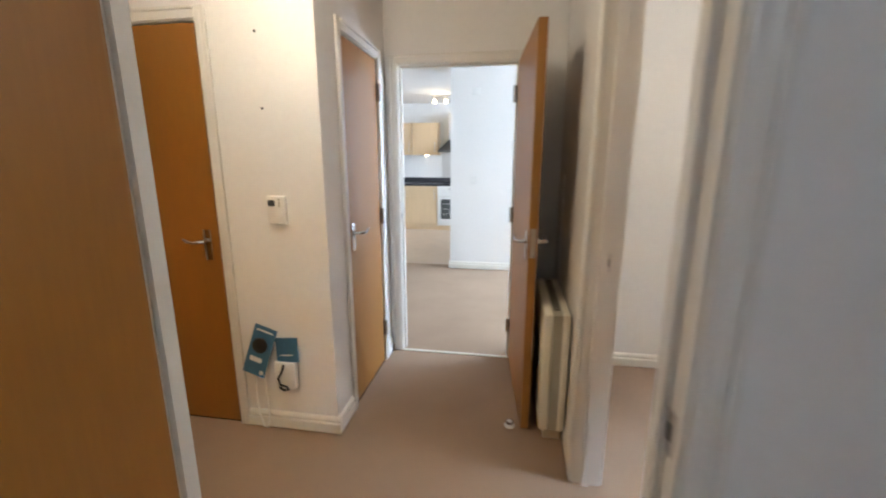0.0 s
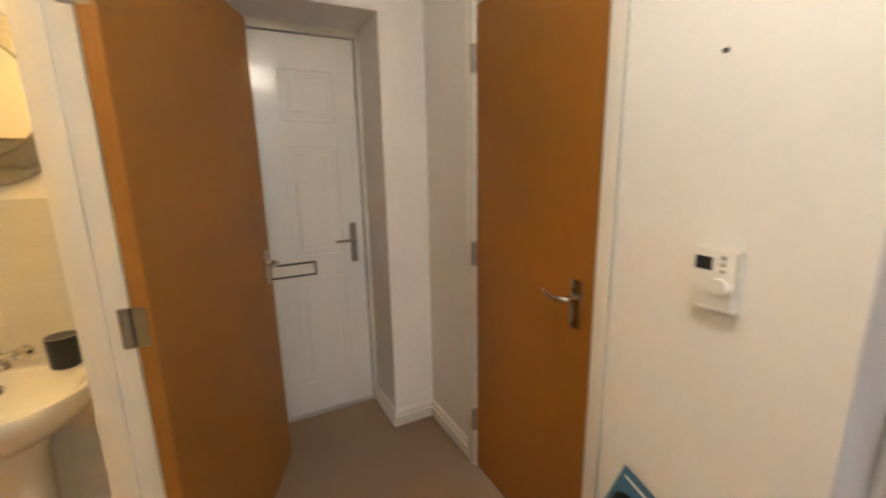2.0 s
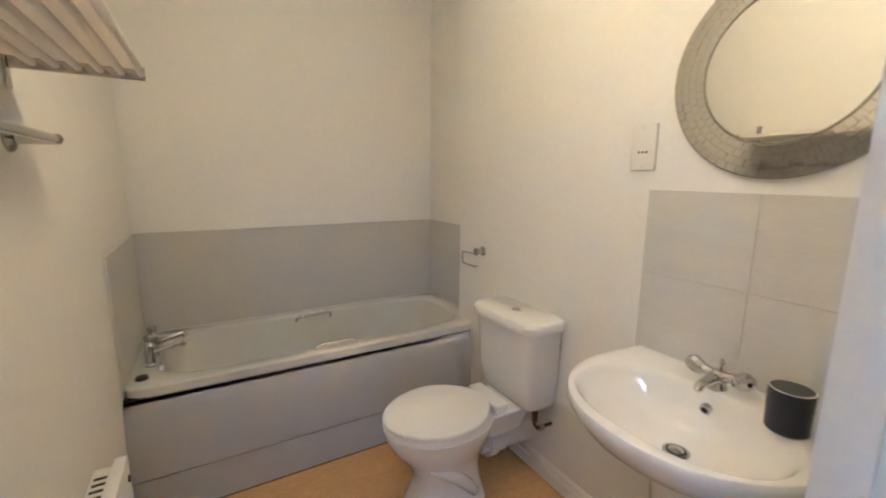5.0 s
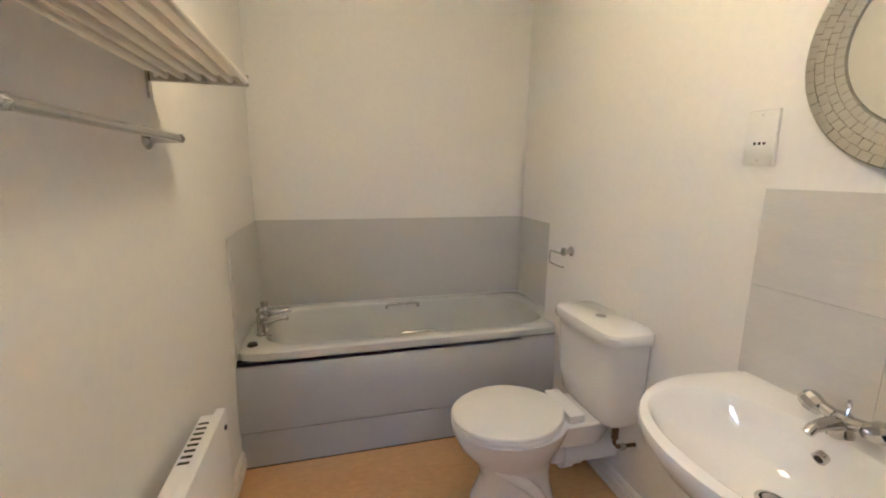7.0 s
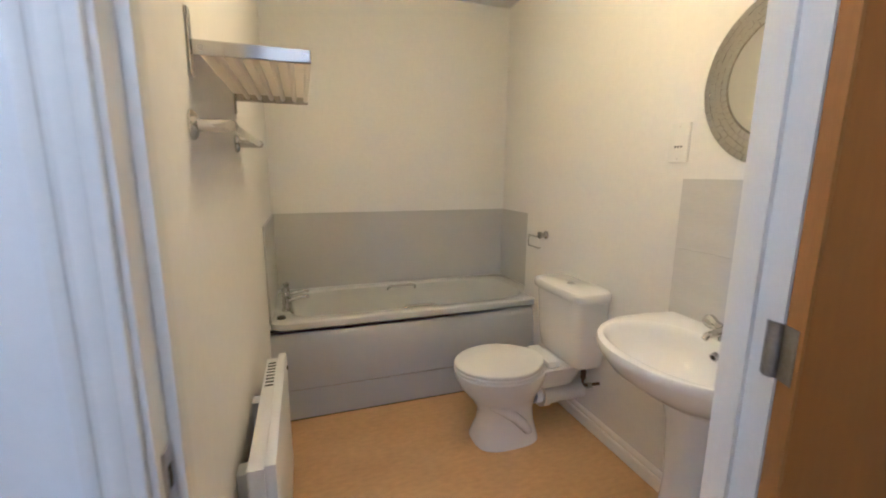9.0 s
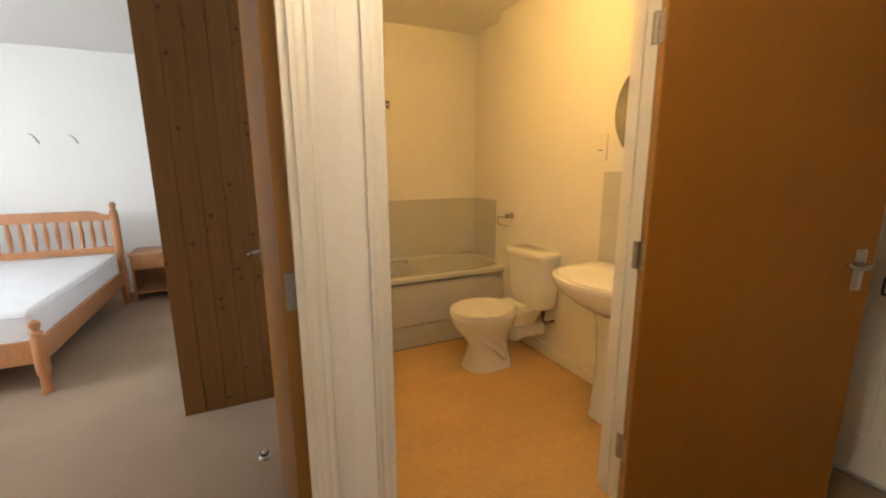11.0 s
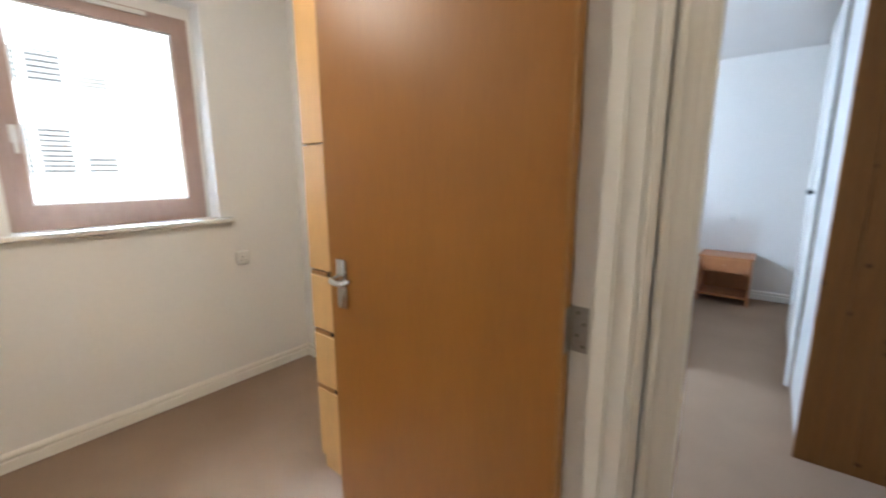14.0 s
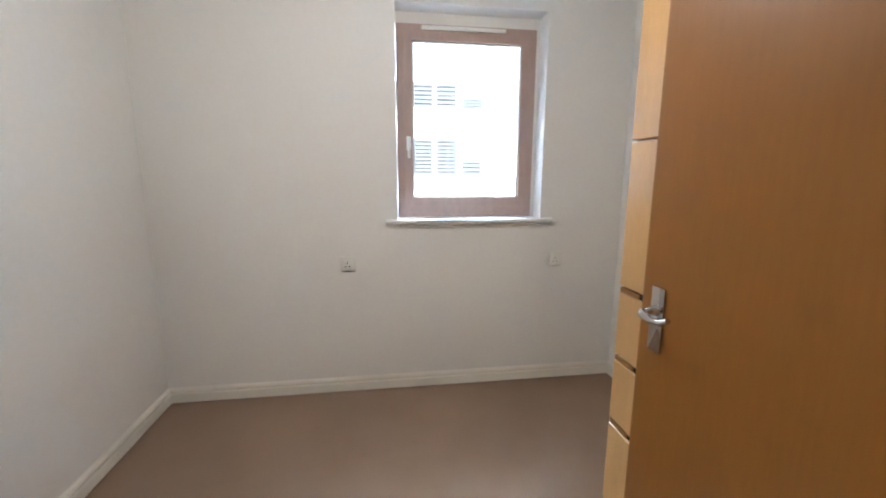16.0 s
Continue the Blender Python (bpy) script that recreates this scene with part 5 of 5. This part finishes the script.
# ---- living room and kitchen ----
def sofa():
    top = empty("sofa", pose(0.880, 6.46, 0), "grey fabric daybed with a white zigzag line pattern", "sofa")
    m = material("grey patterned fabric", (0.13, 0.17, 0.21), 0.9, vary=0.15, scale=6, fine=200)
    bm = bmesh.new()
    box(bm, 0.0, 1.9, 0.0, 0.85, 0.09, 0.64, bevel=0.03, seg=3)
    body = part("body", bm, m, top, smooth=True)
    for k in range(14):
        for j in range(5):
            z, x, s = 0.12 + j * 0.10, 0.04 + k * 0.13, 1 if k % 2 else -1
            bm = bmesh.new()
            sweep(bm, [(x, -0.0005, z + 0.05 - s * 0.045), (x + 0.13, -0.0005, z + 0.05 + s * 0.045)], 0.006, 5)
            part("stripe", bm, PAPER, body, "white zigzag stripe")
        bm = bmesh.new()
        sweep(bm, [(x, -0.0005, 0.11), (x, -0.0005, 0.60)] if k else [(x + 0.13, -0.0005, 0.11), (x + 0.13, -0.0005, 0.60)], 0.005, 5)
        part("stripe", bm, PAPER, body, "white upright stripe")
    bm = bmesh.new()
    box(bm, 0.02, 0.75, 0.10, 0.30, 0.62, 0.84, bevel=0.06, seg=3)
    part("cushion", bm, m, top, smooth=True)
    for x in (0.06, 1.84):
        for y in (0.06, 0.78):
            boxes("leg", BLACK, [(x - 0.025, x + 0.025, y - 0.025, y + 0.025, 0, 0.095)], top)


sofa()


def base_unit(x, width, label):
    top = empty("base_cabinet", pose(x, 8.84, 0), label, "cabinet", group="kitchen base units")
    boxes("carcass", UNIT, [(0.001, width - 0.001, 0.02, 0.56, 0.12, 0.88)], top)
    boxes("plinth", UNIT, [(0.001, width - 0.001, 0.06, 0.10, 0, 0.119)], top)
    bm = bmesh.new()
    box(bm, 0.003, width - 0.003, 0.0, 0.019, 0.125, 0.875, bevel=0.002, seg=1)
    door = part("door", bm, UNIT, top)
    bm = bmesh.new()
    sweep(bm, [(width - 0.05, 0.0, 0.62), (width - 0.05, -0.03, 0.63), (width - 0.05, -0.03, 0.80), (width - 0.05, 0.0, 0.81)], 0.006, 8)
    part("handle", bm, STEEL, door, smooth=True)


for k in range(3):
    base_unit(-2.427 + k * 0.6, 0.599, "maple-effect kitchen base cabinet under a dark worktop")


def oven():
    top = empty("oven", pose(-0.625, 8.84, 0), "white freestanding gas cooker with a dark glass oven door", "cooker")
    bm = bmesh.new()
    box(bm, 0.002, 0.596, 0.0, 0.55, 0.10, 0.88, bevel=0.006)
    part("body", bm, PLASTIC, top, smooth=True)
    boxes("plinth", UNIT, [(0.002, 0.596, 0.03, 0.10, 0, 0.099)], top, "maple-effect panel below")
    bm = bmesh.new()
    box(bm, 0.01, 0.588, -0.024, -0.001, 0.145, 0.745, bevel=0.006)
    door = part("oven_door", bm, PLASTIC, top, smooth=True)
    boxes("glass_panel", OVEN_GLASS, [(0.075, 0.523, -0.027, -0.024, 0.235, 0.625)], door, "dark glass")
    boxes("inner_shelf", STEEL, [(0.085, 0.513, -0.0285, -0.027, z, z + 0.006) for z in (0.33, 0.43, 0.53)], door, "pale shelf wires behind the glass")
    bm = bmesh.new()
    sweep(bm, [(0.06, -0.02, 0.695), (0.06, -0.055, 0.695), (0.54, -0.055, 0.695), (0.54, -0.02, 0.695)], 0.009, 8)
    part("handle", bm, PLASTIC, door, smooth=True)
    boxes("control_panel", PLASTIC, [(0.01, 0.588, -0.018, -0.001, 0.757, 0.876)], top)
    boxes("display", BLACK, [(0.25, 0.41, -0.020, -0.018, 0.80, 0.835)], top, "dark control display")
    for x in (0.07, 0.14, 0.46, 0.53):
        bm = bmesh.new()
        cylinder(bm, (x, -0.018, 0.815), (x, -0.040, 0.815), 0.018, 0.015, n=14)
        part("control_knob", bm, PLASTIC, top, smooth=True)


oven()
base_unit(-0.02, 0.6, "maple-effect kitchen base cabinet under a dark worktop")
tagged(boxes("worktop", WORKTOP, [(-2.398, 0.62, 8.82, 9.418, 0.882, 0.922), (-2.398, 0.62, 9.39, 9.418, 0.922, 1.02)]), label="dark laminate kitchen worktop with an upstand", category="worktop")
bm = bmesh.new()
for gx in (-0.47, -0.19):
    for gy in (8.98, 9.22):
        lathe(bm, [(0.0, 0), (0.075, 0.0), (0.075, 0.006), (0.05, 0.010), (0.045, 0.03), (0.0, 0.03)], 18, (gx, gy, 0.923))
tagged(part("hob", bm, BLACK, smooth=True), label="black gas hob set on the worktop above the oven", category="hob")


def wall_unit(x, width):
    top = empty("wall_cabinet", pose(x, 9.12, 1.48), "maple-effect kitchen wall cabinet", "cabinet", group="kitchen wall units")
    boxes("carcass", UNIT, [(0.001, width - 0.001, 0.02, 0.297, 0.0, 0.62)], top)
    bm = bmesh.new()
    box(bm, 0.003, width - 0.003, 0.0, 0.019, 0.002, 0.618, bevel=0.002, seg=1)
    door = part("door", bm, UNIT, top)
    bm = bmesh.new()
    sweep(bm, [(width - 0.05, 0.0, 0.06), (width - 0.05, -0.03, 0.07), (width - 0.05, -0.03, 0.24), (width - 0.05, 0.0, 0.25)], 0.006, 8)
    part("handle", bm, STEEL, door, smooth=True)


for k in range(3):
    wall_unit(-2.246 + k * 0.53, 0.52)


def hood():
    top = empty("cooker_hood", pose(-0.625, 8.90, 1.53), "steel chimney cooker hood above the hob", "cooker hood")
    bm = bmesh.new()
    loft(bm, [[(0, 0, 0), (0.6, 0, 0), (0.6, 0.518, 0), (0, 0.518, 0)], [(0, 0, 0.03), (0.6, 0, 0.03), (0.6, 0.518, 0.03), (0, 0.518, 0.03)], [(0.18, 0.25, 0.24), (0.42, 0.25, 0.24), (0.42, 0.518, 0.24), (0.18, 0.518, 0.24)]])
    part("canopy", bm, HOOD, top, "dark steel canopy")
    boxes("chimney", STEEL, [(0.18, 0.42, 0.25, 0.518, 0.24, 0.75)], top)


hood()
tagged(boxes("splash_plate", STEEL, [(-0.625, -0.025, 9.410, 9.419, 1.02, 1.53)]), label="steel splashback panel behind the hob", category="splashback")


def spot_bar():
    top = empty("ceiling_spotlight", pose(-0.38, 8.40, TOP), "steel ceiling spotlight bar with lit bulbs", "spotlight")
    boxes("base", STEEL, [(-0.25, 0.25, -0.03, 0.03, -0.025, 0)], top)
    for x in (-0.2, 0.0, 0.2):
        bm = bmesh.new()
        sweep(bm, [(x, 0, -0.02), (x, -0.01, -0.06)], 0.006, 8)
        cylinder(bm, (x, -0.005, -0.055), (x, -0.04, -0.10), 0.022, 0.036)
        spot = part("spot_head", bm, STEEL, top, smooth=True)
        bm = bmesh.new()
        lathe(bm, [(0.0, -0.03), (0.022, -0.02), (0.030, 0.0), (0.022, 0.02), (0.0, 0.03)], 16, (x, -0.048, -0.118))
        part("bulb", bm, BULB, spot, "glowing bulb", True)


spot_bar()
bm = bmesh.new()
lathe(bm, [(0.0, 0.0), (0.03, 0.0), (0.03, 0.012), (0.0, 0.012)], 16, (-0.92, 9.26, 1.467))
tagged(part("cabinet_light", bm, BULB, smooth=True), label="small lit lamp under the kitchen wall cabinet", category="cabinet light")


def smoke_alarm():
    top = empty("smoke_alarm", pose(0.42, 5.72, TOP), "white round smoke alarm on the ceiling", "smoke alarm")
    bm = bmesh.new()
    lathe(bm, [(0.0, -0.040), (0.030, -0.040), (0.045, -0.030), (0.055, -0.012), (0.058, -0.001), (0.0, 0.0)][::-1], 24)
    part("casing", bm, PLASTIC, top, smooth=True)


smoke_alarm()
socket_plate("wall_socket", pose(0.344, 5.998, 1.14), 0.086, 0.086, "white switch plate on the pillar", False)
socket_plate("wall_socket", pose(0.356, 5.998, 2.18), 0.10, 0.086, "white sensor plate high on the pillar", False)


# ---- ceiling lamps ----
def flush_lamp(x, y, label, mat, drop=0.0):
    top = empty("ceiling_light", pose(x, y, TOP - drop), label, "ceiling light")
    if drop:
        bm = bmesh.new()
        cylinder(bm, (0, 0, -0.01), (0, 0, drop), 0.010)
        cylinder(bm, (0, 0, drop - 0.03), (0, 0, drop), 0.04, 0.05)
        part("stem", bm, PLASTIC, top, smooth=True)
    bm = bmesh.new()
    lathe(bm, [(0.0, -0.03), (0.13, -0.03), (0.135, -0.001), (0.0, 0.0)], 32)
    part("base", bm, PLASTIC, top, smooth=True)
    bm = bmesh.new()
    lathe(bm, [(0.0, -0.085), (0.05, -0.082), (0.10, -0.062), (0.125, -0.031), (0.0, -0.0305)], 32)
    part("diffuser", bm, mat, top, "glowing opal diffuser", True)


flush_lamp(-0.80, 0.70, "white round bathroom ceiling light, lit warm", glowing("lit opal diffuser", (1.0, 0.66, 0.28), 0.7))
flush_lamp(-0.02, 2.04, "white round hall light on a short stem, lit", glowing("lit opal diffuser hall", (1.0, 0.85, 0.62), 0.9), 0.16)
flush_lamp(2.36, 2.37, "white round light on a short stem in the small bedroom, lit", glowing("lit opal diffuser bedroom", (1.0, 0.88, 0.70), 0.9), 0.20)
